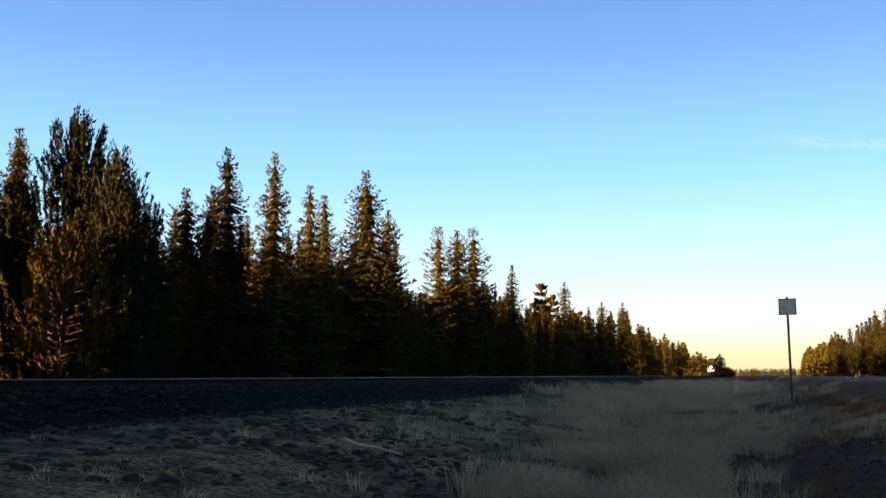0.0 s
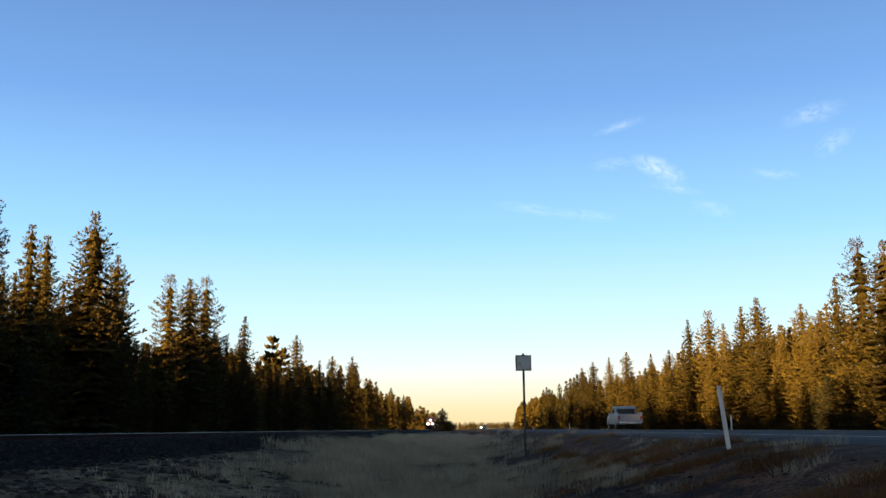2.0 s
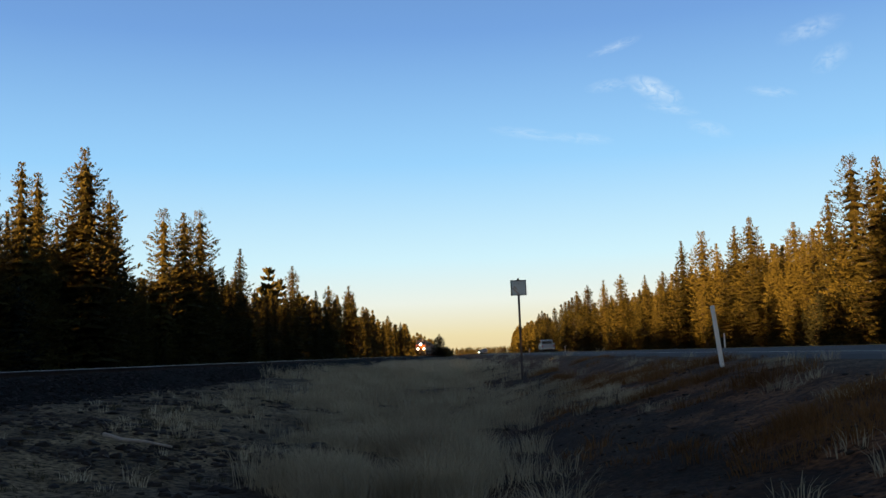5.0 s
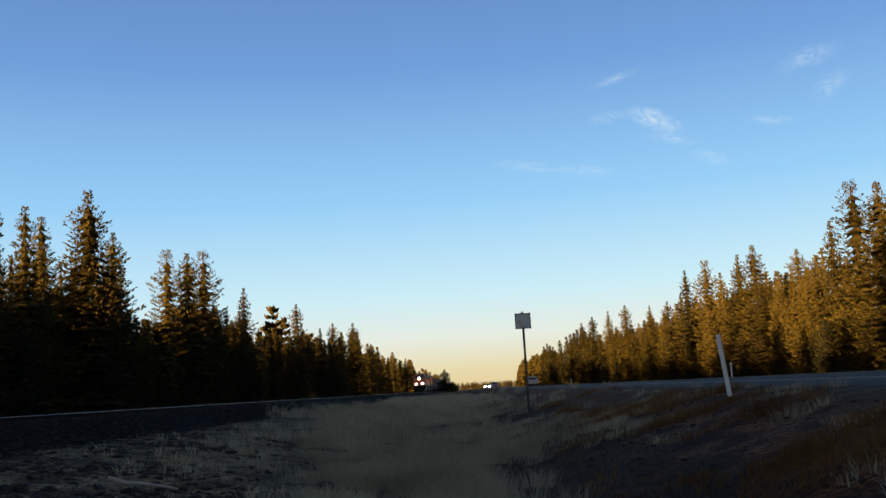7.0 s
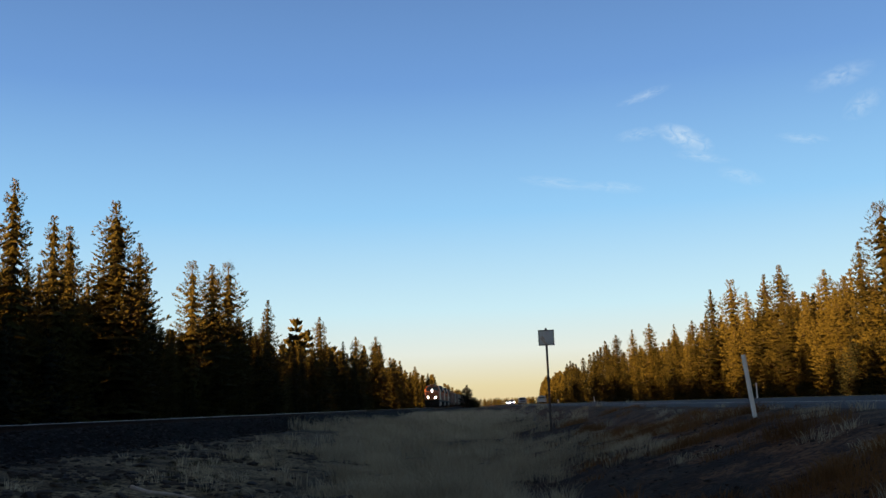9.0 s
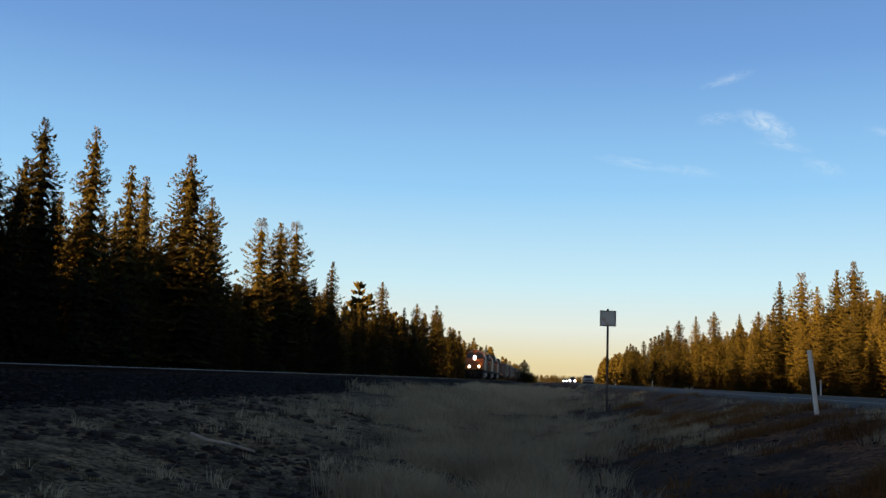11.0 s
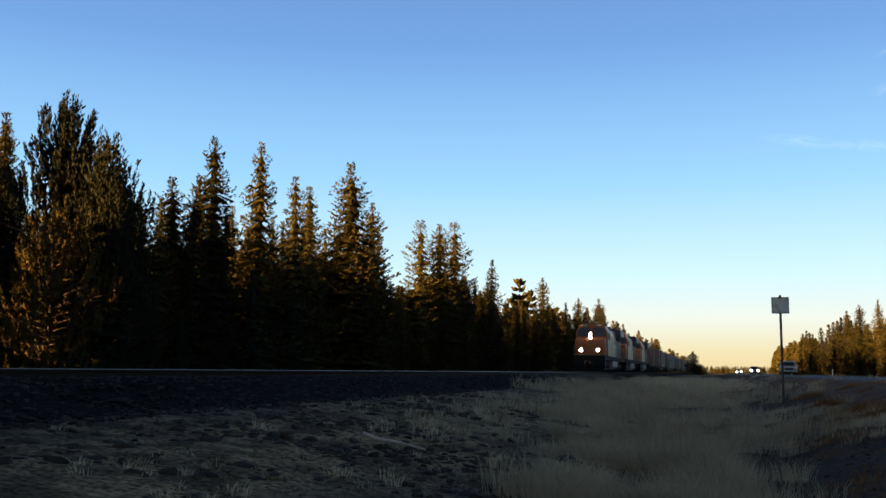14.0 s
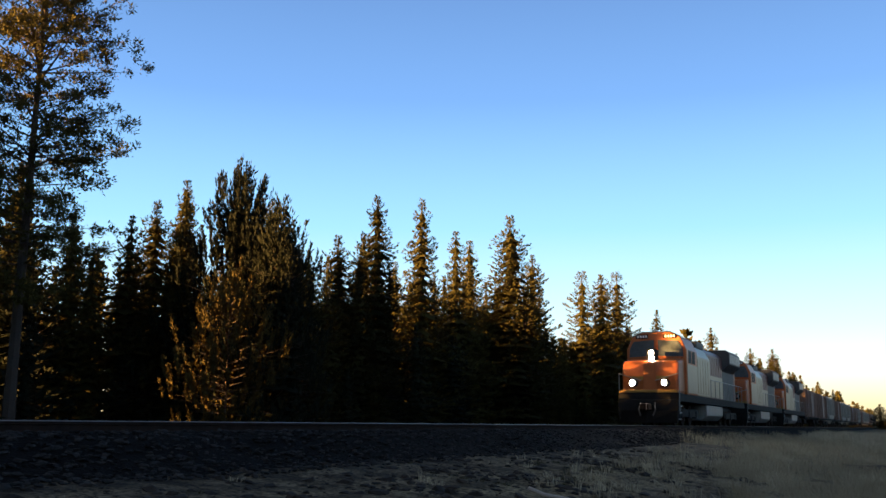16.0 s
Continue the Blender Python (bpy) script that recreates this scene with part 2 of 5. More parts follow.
def cyl(p, q, r0, r1=None, seg=12):
    return add_cyl(bmesh.new(), p, q, r0, r1, seg)


def profile(points, axis, a, b, bevel=0.0):
    """A closed outline pushed through from a to b: axis 'x' takes (y, z) points, 'y' takes (x, z) points."""
    bm = bmesh.new()
    put = (lambda u, v, w: (w, u, v)) if axis == "x" else (lambda u, v, w: (u, w, v))
    lo = [bm.verts.new(put(u, v, a)) for u, v in points]
    hi = [bm.verts.new(put(u, v, b)) for u, v in points]
    bm.faces.new(lo)
    bm.faces.new(hi[::-1])
    k = len(points)
    for i in range(k):
        bm.faces.new((lo[i], hi[i], hi[(i + 1) % k], lo[(i + 1) % k]))
    bmesh.ops.recalc_face_normals(bm, faces=bm.faces)
    if bevel:
        bmesh.ops.bevel(bm, geom=list(bm.edges), offset=bevel, segments=2, profile=0.5, affect="EDGES")
    return bm


# ---- ground ----
_tab = np.random.RandomState(5).rand(256, 256)


def vnoise(x, y, s):
    x, y = np.asarray(x) / s + 1000, np.asarray(y) / s + 1000
    xi, yi = np.floor(x).astype(int), np.floor(y).astype(int)
    fx, fy = x - xi, y - yi
    fx, fy = fx * fx * (3 - 2 * fx), fy * fy * (3 - 2 * fy)
    g = lambda a, b: _tab[a % 256, b % 256]
    return (g(xi, yi) * (1 - fx) + g(xi + 1, yi) * fx) * (1 - fy) + (g(xi, yi + 1) * (1 - fx) + g(xi + 1, yi + 1) * fx) * fy - 0.5


CROSS_X = [-3000, -60, -16, -14.2, -8.2, -6.0, -3.0, -0.6, 1.2, 3.0, 5.0, 6.0, 16.2, 18.5, 26, 3000]
CROSS_Z = [0.9, 0.75, 0.70, 0.84, 0.84, 0.62, 0.22, 0.0, 0.03, 0.50, 1.08, 1.20, 1.20, 0.92, 1.0, 1.1]


def smooth01(a, b, v):
    u = np.clip((v - a) / (b - a), 0, 1)
    return u * u * (3 - 2 * u)


def bend(y):
    """How far the road swings aside in the distance."""
    return np.where(np.asarray(y) > 280, ((np.asarray(y) - 280) / 230.0) ** 2 * 2.6, 0.0)


def gz(x, y):
    x, y = np.asarray(x, float), np.asarray(y, float)
    z = np.interp(x, CROSS_X, CROSS_Z)
    ditch = smooth01(-8.4, -6.5, x) * (1 - smooth01(4.0, 5.6, x))
    z = z + ditch * smooth01(14, 70, y) * (0.72 - z) * 0.75
    rough = ditch * 0.8 + 0.2
    z = z + rough * (vnoise(x, y, 2.6) * 0.14 + vnoise(x, y, 0.8) * 0.06 + vnoise(x, y, 0.28) * 0.03)
    flat = smooth01(-14.4, -13.6, x) * (1 - smooth01(-8.8, -8.0, x)) + smooth01(5.6, 6.2, x) * (1 - smooth01(16.0, 16.6, x))
    return z * (1 - flat) + flat * np.interp(x, CROSS_X, CROSS_Z)


def sheet(name, xs, ys, zf, mat):
    gx, gy = np.meshgrid(xs, ys)
    v = np.stack([gx, gy, zf(gx, gy)], -1).reshape(-1, 3)
    nx, ny = len(xs), len(ys)
    i = (np.arange(ny - 1)[:, None] * nx + np.arange(nx - 1)[None]).ravel()
    f = np.stack([i, i + 1, i + nx + 1, i + nx], -1)
    ob = mesh_ob(name, v.tolist(), f.tolist(), mat)
    for p in ob.data.polygons:
        p.use_smooth = True
    return ob


gxs = np.concatenate([[-4500, -2000, -800, -300, -120, -60], np.arange(-40, -16, 2.0), np.arange(-16, -9, 0.5), np.arange(-9, 6.6, 0.13), np.arange(7, 20, 1.0), np.arange(20, 40, 3.0), [60, 120, 300, 800, 2000, 4500]])
gys = np.concatenate([[-4500, -1500, -500, -200, -80, -40, -20], np.arange(-12, 3, 0.6), np.arange(3, 30, 0.13), np.arange(30, 70, 0.4), np.arange(70, 200, 3.0), np.arange(200, 700, 20.0), [800, 1000, 1300, 1700, 2300, 3200, 4600]])
tagged(sheet("ground", gxs, gys, gz, GROUND), "sandy roadside ditch with dry grass, dirt and forest floor", "ground", kind="structure")

# road: a slab with a cambered top and thickness
ry = np.concatenate([np.arange(-120, 280, 20.0), np.arange(280, 1300, 30.0)])
rv, rf = [], []
for y in ry:
    bx = float(bend(y))
    for x, z in ((6.3, 1.19), (6.6, ROAD_Z - 0.03), (11.2, ROAD_Z + 0.05), (15.7, ROAD_Z - 0.03), (16.0, 1.19)):
        rv.append((x + bx, y, z))
for i in range(len(ry) - 1):
    for k in range(4):
        a = i * 5 + k
        rf.append((a, a + 1, a + 6, a + 5))
tagged(mesh_ob("road", rv, rf, ASPHALT), "worn grey two-lane asphalt highway with gravel shoulders", "road", kind="structure")
LINE_PAINT = material("line_paint", (0.60, 0.58, 0.52), 0.7, vary=0.2, scale=3, fine=30)
LINE_YELLOW = material("line_yellow", (0.55, 0.36, 0.06), 0.7, vary=0.2, scale=3, fine=30)
for x0, mat, z in ((7.45, LINE_PAINT, 0.004), (14.85, LINE_PAINT, 0.004), (11.05, LINE_YELLOW, 0.052), (11.30, LINE_YELLOW, 0.052)):
    lv, lf = [], []
    for i, y in enumerate(ry[:20]):
        zz = ROAD_Z - 0.03 + 0.08 * (1 - abs(x0 + 0.05 - 11.2) / 4.6) + 0.006
        lv += [(x0, y, zz), (x0 + 0.11, y, zz + 0.001)]
        if i:
            lf.append((2 * i - 2, 2 * i - 1, 2 * i + 1, 2 * i))
    tagged(mesh_ob("road_line", lv, lf, mat), "faded painted lane line on the asphalt", "road marking", kind="structure")

# railway: ballast mound, ties, two rails
by = np.concatenate([np.arange(-60, 120, 1.0), np.arange(120, 1500, 20.0)])
bxs = np.array([-14.6, -13.4, -12.9, -11.3, -9.7, -9.25, -8.8, -8.1, -7.7])
bzs = np.array([0.72, 1.20, 1.32, 1.30, 1.32, 1.22, 1.02, 0.80, 0.55])
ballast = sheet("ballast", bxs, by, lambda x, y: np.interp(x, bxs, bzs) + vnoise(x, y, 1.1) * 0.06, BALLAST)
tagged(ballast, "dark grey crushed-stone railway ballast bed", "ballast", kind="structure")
rng_tie = random.Random(8)
track = empty("railway_track", "railway track with worn shiny rails on dark wooden ties", "railway track")
for side in (-1, 1):
    cx = TRACK_X + side * 0.7525
    prof = [(-0.07, -0.17), (0.07, -0.17), (0.07, -0.155), (0.012, -0.135), (0.012, -0.05), (0.036, -0.038), (0.036, 0.0), (-0.036, 0.0), (-0.036, -0.038), (-0.012, -0.05), (-0.012, -0.135), (-0.07, -0.155)]
    rail = part("rail", profile([(cx + u, RAIL_Z - 0.012 + v) for u, v in prof], "y", -100, 1500), RAIL_RUST, track, "rust-brown steel rail")
    part("rail_head", box(cx - 0.034, cx + 0.034, -100, 1500, RAIL_Z - 0.011, RAIL_Z, 0.004), RAIL_STEEL, rail, "polished running surface")

# ties, bedded flush in the ballast
tie = part("tie", box(-1.3, 1.3, -0.115, 0.115, -0.16, 0.0, 0.012), TIE_WOOD, track)
for i in range(230):
    t_ob = tie if i == 0 else new("tie", tie.data)
    t_ob.parent = track
    t_ob.matrix_basis = pose(TRACK_X + rng_tie.uniform(-0.03, 0.03), -12 + 0.56 * i, RAIL_Z - 0.181 + rng_tie.uniform(-0.006, 0.004), 0, 0, rng_tie.uniform(-0.8, 0.8))


# ---- trees ----
def crown_radius(shape, u):
    if shape == "spire":
        return 0.03 + 0.97 * (1 - u) ** 0.62
    if shape == "cone":
        return 0.04 + 0.96 * (1 - u) ** 0.66 * (0.85 + 0.15 * min(1, u * 5))
    if shape == "egg":
        return 0.10 + 0.90 * (1 - u ** 1.7) * (0.8 + 0.2 * min(1, u * 4))
    if shape == "round":
        return 0.12 + 0.88 * math.sqrt(max(0.0, 1 - u ** 2.2)) * (0.75 + 0.25 * min(1, u * 5))
    if shape == "column":
        return 0.04 + 0.90 * (1 - u ** 1.9) ** 1.1 * (0.75 + 0.25 * min(1, u * 4))
    return (0.10 + 0.90 * math.sqrt(max(0.0, 1 - u ** 1.6))) * (0.55 + 0.45 * min(1, u * 2.5))


def kites(c, dirs, per, L, w):
    """Needle sprays: one four-cornered blade from each place along its direction."""
    return np.stack([c, c + dirs * L * 0.45 + w * per, c + dirs * L, c + dirs * L * 0.45 - w * per], 1).reshape(-1, 3)


def tree_arrays(seed, h, r, base, shape, whorl, arms, leaf, width, dens, style="fan", heart=0.74):
    """Quads of the needles and triangles of the limbs for one conifer, standing at the origin.
    style: fan, flat sprays in tiers; tuft, needle balls at the branch ends; shoot, upright candles on the branch ends."""
    g = np.random.RandomState(seed)
    lv, wv, wf = [], [], []
    z = base * h
    lean = g.uniform(-0.004, 0.004, 2)
    turn = g.uniform(0, 6.28)
    wobble = lambda zz: 0.86 + 0.16 * math.sin(zz * 2.1 + seed) + 0.12 * math.sin(zz * 5.3 + 2 * seed)
    while z < h - 0.10:
        u = (z - base * h) / (h - base * h)
        fat = crown_radius(shape, u) * r * wobble(z)
        count = arms if u < 0.8 else max(4, arms - 1)
        turn += 2.4
        for a in range(count):
            if g.rand() < (0.22 if shape == "open" else 0.07):
                continue
            az = turn + 2 * math.pi * a / count + g.normal(0, 0.28)
            ln = max(0.16, fat * (g.uniform(0.55, 1.0) if style != "fan" else g.uniform(0.78, 1.06)))
            tilt = radians(-12 + 42 * u ** 0.9 + g.uniform(-8, 8)) + (0.4 if u > 0.92 else 0)
            d = np.array([math.cos(az) * math.cos(tilt), math.sin(az) * math.cos(tilt), math.sin(tilt)])
            p0 = np.array([lean[0] * z, lean[1] * z, z])
            side = np.cross(d, (0, 0, 1.0))
            side /= np.linalg.norm(side) + 1e-9
            up = np.cross(side, d)
            k = len(wv)
            wr = 0.012 + 0.012 * ln
            wv += [p0 + side * wr, p0 - side * wr, p0 + up * wr, p0 + d * ln * 0.93 + up * 0.13 * ln]
            wf += [(k, k + 1, k + 3), (k + 1, k + 2, k + 3), (k + 2, k, k + 3)]
            cnt = max(5, int(ln * dens))
            small = 0.5 + 0.5 * (1 - u) ** 0.6
            if style == "fan":
                s = 0.34 + 0.68 * g.rand(cnt) ** 0.65
                reach = 0.34 * ln * np.clip(1.15 - s, 0.05, 1)
                lat = g.uniform(-1, 1, cnt) * reach
                c = p0 + np.outer(s * ln, d) + np.outer(0.16 * ln * s * s, up) + np.outer(lat, side) + np.outer(g.normal(0, 0.04, cnt), up)
                dirs = d * 0.75 + side * (np.sign(lat) * 0.55)[:, None] + np.array([0, 0, 0.42]) + g.normal(0, 0.22, (cnt, 3))
                L, w = leaf * g.uniform(0.6, 1.2, (cnt, 1)) * small, width * 0.5 * small * g.uniform(0.7, 1.3, (cnt, 1))
            else:
                hubs = np.sort(g.uniform(0.30, 1.0, max(2, int(ln * (1.6 if style == "shoot" else 4.0)))))
                each = max(1, cnt // len(hubs))
                s = np.repeat(hubs, each)
                cnt = len(s)
                lat = np.repeat(g.normal(0, 0.15 * ln, len(hubs)), each)
                mid = p0 + np.outer(s * ln, d) + np.outer(0.14 * ln * s * s, up) + np.outer(lat, side)
                if style == "shoot":
                    tall_by = np.repeat(g.uniform(0.4, 1.0, len(hubs)), each) * g.rand(cnt)
                    c = mid + g.normal(0, 0.028, (cnt, 3)) + np.outer(tall_by, d * 0.25 + np.array([0, 0, 1.0]))
                    dirs = d * 0.25 + np.array([0, 0, 0.9]) + g.normal(0, 0.26, (cnt, 3))
                else:
                    c = mid + g.normal(0, 0.10, (cnt, 3)) * (1, 1, 0.75)
                    dirs = d * 0.4 + np.array([0, 0, 0.3]) + g.normal(0, 0.7, (cnt, 3))
                L, w = leaf * g.uniform(0.65, 1.25, (cnt, 1)), width * 0.5 * g.uniform(0.7, 1.3, (cnt, 1))
            dirs /= np.linalg.norm(dirs, axis=1, keepdims=True)
            per = np.cross(dirs, g.normal(0, 1, (cnt, 3)))
            per /= np.linalg.norm(per, axis=1, keepdims=True) + 1e-9
            lv.append(kites(c, dirs, per, L, w))
        z += whorl * g.uniform(0.75, 1.25) * (0.55 + 0.45 * (1 - u))
    # the shaded heart of the crown: tiers of drooping boughs close to the trunk
    if heart and style != "tuft" and width < 0.5:
        step = max(0.5, min(0.58, whorl * 0.9)) * (h / 14) ** 0.5
        z = base * h + 0.3
        while z < h * 0.94:
            u = (z - base * h) / (h - base * h)
            fat = crown_radius(shape, u) * r * wobble(z) * heart
            m, turn = 7, g.uniform(0, 6.28)
            az = turn + 2 * math.pi * (np.arange(m) + g.uniform(-0.2, 0.2, m)) / m
            half = math.pi / m * 1.15
            out, drop = fat * g.uniform(0.75, 1.2, m), step * g.uniform(0.25, 0.8, m)
            top = np.tile((lean[0] * z, lean[1] * z, z + step * 0.75), (m, 1))
            at = lambda an, rr, zz: np.stack([lean[0] * z + rr * np.cos(an), lean[1] * z + rr * np.sin(an), zz], -1)
            lv.append(np.stack([top, at(az - half, out * 0.62, z - drop * 0.2), at(az, out, z - drop), at(az + half, out * 0.62, z - drop * 0.25)], 1).reshape(-1, 3))
            z += step
    # leader
    q = []
    for i in range(14):
        a = i * 2.4
        o = np.array([lean[0] * h, lean[1] * h, h - 0.2 - 0.05 * i])
        dd = np.array([math.cos(a) * 0.45, math.sin(a) * 0.45, 0.85])
        w = np.array([-math.sin(a), math.cos(a), 0]) * width * 0.35
        q += [o, o + dd * leaf * 0.35 + w, o + dd * leaf * 0.7, o + dd * leaf * 0.35 - w]
    lv.append(np.array(q))
    lv = np.concatenate(lv)
    n = len(lv) // 4
    lf = np.arange(4 * n).reshape(-1, 4)
    # tapered trunk
    rings, seg = 9, 7
    tv, tf = [], []
    for i in range(rings):
        zz = h * i / (rings - 1) * 0.985 - (0.25 if i == 0 else 0)
        rr = max(0.012, (0.011 * h) * (1 - i / (rings - 1)) ** 0.8 + (0.05 if i == 0 else 0))
        for k in range(seg):
            a = 2 * math.pi * k / seg
            tv.append((lean[0] * zz + rr * math.cos(a), lean[1] * zz + rr * math.sin(a), zz))
    for i in range(rings - 1):
        for k in range(seg):
            a, b = i * seg + k, i * seg + (k + 1) % seg
            tf.append((a, b, b + seg, a + seg))
    o = len(tv)
    tv += [tuple(v) for v in wv]
    tf += [tuple(i + o for i in f) for f in wf]
    return lv, lf, tv, tf


def make_tree(name, label, seed, needles, **k):
    lv, lf, tv, tf = tree_arrays(seed, **k)
    e = empty(name, label, "tree", "trees along the railway and road")
    mesh_ob("trunk", tv, tf, BARK, e, "brown bark trunk with bare limbs")
    mesh_ob("crown", lv.tolist(), lf.tolist(), needles, e)
    return e


SPEC = {
    "spire": dict(h=14.0, r=2.6, base=0.05, shape="spire", whorl=0.38, arms=7, leaf=0.30, width=0.105, dens=14),
    "spire_b": dict(h=14.0, r=2.25, base=0.06, shape="spire", whorl=0.42, arms=7, leaf=0.30, width=0.105, dens=15),
    "cone": dict(h=15.0, r=3.7, base=0.03, shape="cone", whorl=0.42, arms=8, leaf=0.34, width=0.125, dens=11),
    "cone_b": dict(h=14.0, r=3.2, base=0.04, shape="cone", whorl=0.42, arms=8, leaf=0.34, width=0.125, dens=11),
    "column": dict(h=13.5, r=2.5, base=0.05, shape="column", whorl=0.40, arms=7, leaf=0.34, width=0.125, dens=12),
    "column_b": dict(h=13.0, r=2.9, base=0.06, shape="column", whorl=0.44, arms=7, leaf=0.36, width=0.13, dens=11),
    "ragged": dict(h=14.0, r=2.7, base=0.12, shape="open", heart=0.55, whorl=0.46, arms=7, leaf=0.30, width=0.11, dens=16),
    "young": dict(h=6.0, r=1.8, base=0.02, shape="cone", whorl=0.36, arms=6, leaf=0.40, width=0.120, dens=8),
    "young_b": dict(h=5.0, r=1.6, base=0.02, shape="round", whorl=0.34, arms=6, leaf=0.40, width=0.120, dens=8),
}
LABEL = {
    "spire": "slender spire-topped pine with evening light on its tip", "spire_b": "slim pointed pine with short upswept branches",
    "cone": "full cone-shaped pine with dense olive needles", "cone_b": "medium cone-shaped pine with olive-brown needles",
    "column": "narrow column-shaped pine with golden-green needles", "column_b": "stout column-shaped pine in the forest edge",
    "ragged": "thin ragged-topped pine with gaps between its branches", "young": "young bushy understorey pine, needles darkened to look shaded",
    "young_b": "low round young understorey pine, needles darkened to look shaded",
}
# young pines take the darker needles, so the forest foot looks shaded
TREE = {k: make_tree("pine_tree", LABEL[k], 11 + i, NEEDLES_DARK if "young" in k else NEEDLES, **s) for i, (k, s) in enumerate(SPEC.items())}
used = set()


def plant(kind, x, y, h, turn):
    """Stands a tree of that kind and height on the ground."""
    s = h / SPEC[kind]["h"]
    wide = s * (0.92 + 0.28 * ((turn * 7.3) % 1))
    m = Matrix.Translation((x, y, float(gz(x, y)) - 0.03)) @ Matrix.Rotation(turn, 4, "Z") @ Matrix.Diagonal((wide, wide, s, 1))
    if kind not in used:
        used.add(kind)
        TREE[kind].matrix_basis = m
        TREE[kind].scale = m.to_scale()
        base_scale[kind] = m.to_scale()
        return TREE[kind]
    sc = base_scale[kind]
    return copy_thing(TREE[kind], m @ Matrix.Diagonal((1 / sc[0], 1 / sc[1], 1 / sc[2], 1)))


base_scale = {}
rng = random.Random(21)

# the tall trees of the two forest edges: distance along the track, height, kind
LEFT_EDGE = [(29.8, 9.3, "spire"), (37.9, 9.0, "cone_b"), (41.1, 9.3, "column"), (43.0, 9.5, "spire_b"), (45.4, 13.3, "spire"), (48.1, 10.0, "spire_b"), (50.9, 14.3, "spire"),
             (55.4, 13.2, "spire_b"), (59.1, 13.3, "spire_b"), (64.4, 16.0, "cone"), (69.4, 13.9, "cone_b"), (73.7, 12.0, "column"), (83.9, 14.4, "ragged"), (88.5, 15.1, "cone_b"), (97.6, 16.3, "ragged"),
             (115.8, 14.8, "column"), (150.7, 15.8, "cone_b"), (176.5, 13.6, "spire_b"), (196, 15.9, "cone_b"), (225, 17.9, "cone")]
for y, h, kind in LEFT_EDGE:
    plant(kind, -26 + rng.uniform(-0.6, 0.6), y, h, rng.uniform(0, 6.28))
RIGHT_EDGE = [(73.3, 14.3, "column_b"), (76.3, 15.2, "cone"), (80.6, 15.9, "ragged"), (85.5, 13.8, "column"), (93.1, 12.3, "cone_b"), (102.4, 11.3, "column"), (109.8, 15.1, "cone"), (114, 14.6, "column_b"),
              (122, 13.6, "column"), (132, 16.0, "ragged"), (138.7, 15.8, "column_b"), (146.7, 13.1, "column"), (155, 12.8, "cone_b"), (170, 13.5, "column"), (193, 15.5, "cone_b"), (218, 16.2, "column_b"),
              (241, 16.8, "cone_b"), (265, 16.8, "cone")]
for y, h, kind in RIGHT_EDGE:
    plant(kind, 34 + rng.uniform(-0.6, 0.6), y, h, rng.uniform(0, 6.28))

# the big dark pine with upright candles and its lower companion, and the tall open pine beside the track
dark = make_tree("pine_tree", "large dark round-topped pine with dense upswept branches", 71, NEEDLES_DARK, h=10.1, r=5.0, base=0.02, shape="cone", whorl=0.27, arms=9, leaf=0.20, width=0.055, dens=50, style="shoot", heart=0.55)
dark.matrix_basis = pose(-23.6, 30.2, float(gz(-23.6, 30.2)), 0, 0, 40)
# the companion is set here to block the sun lane past the young pine
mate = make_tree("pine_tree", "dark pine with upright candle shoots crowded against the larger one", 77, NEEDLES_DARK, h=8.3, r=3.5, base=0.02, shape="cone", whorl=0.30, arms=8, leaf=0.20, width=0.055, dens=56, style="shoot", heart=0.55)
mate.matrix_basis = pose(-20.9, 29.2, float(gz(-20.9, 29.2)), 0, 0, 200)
tall = make_tree("pine_tree", "tall open pine with visible trunk and tufted branch ends", 83, NEEDLES, h=17.8, r=4.6, base=0.25, shape="open", whorl=0.34, arms=7, leaf=0.15, width=0.05, dens=110, style="tuft")
tall.matrix_basis = pose(-24.5, 20.6, float(gz(-24.5, 20.6)), 0, 0, 10)

# a young pine with upright shoots in front of the dark one, in a low shaft of sun; its paler needles paint in more of
# that sun
shoot = make_tree("pine_tree", "young pine with upright shoots, coloured paler as if sunlit", 91, NEEDLES_SUNLIT, h=5.0, r=2.9, base=0.0, shape="round", whorl=0.32, arms=8, leaf=0.17, width=0.055, dens=60, style="shoot", heart=0)
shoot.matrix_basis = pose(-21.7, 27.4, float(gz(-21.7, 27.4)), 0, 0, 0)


def clearing(x, y):
    """Tree height limit in an added lane that lets sun reach the young pine."""
    ax, ay = -21.7 - x, 27.4 - y
    along = -(ax * sun_dir.x + ay * sun_dir.y) / math.cos(SUN_EL)
    if along > 2.5 and -1.5 < ax * sun_dir.y - ay * sun_dir.x < 1.5:
        return max(1.0, 0.072 * along)
    return 99.0


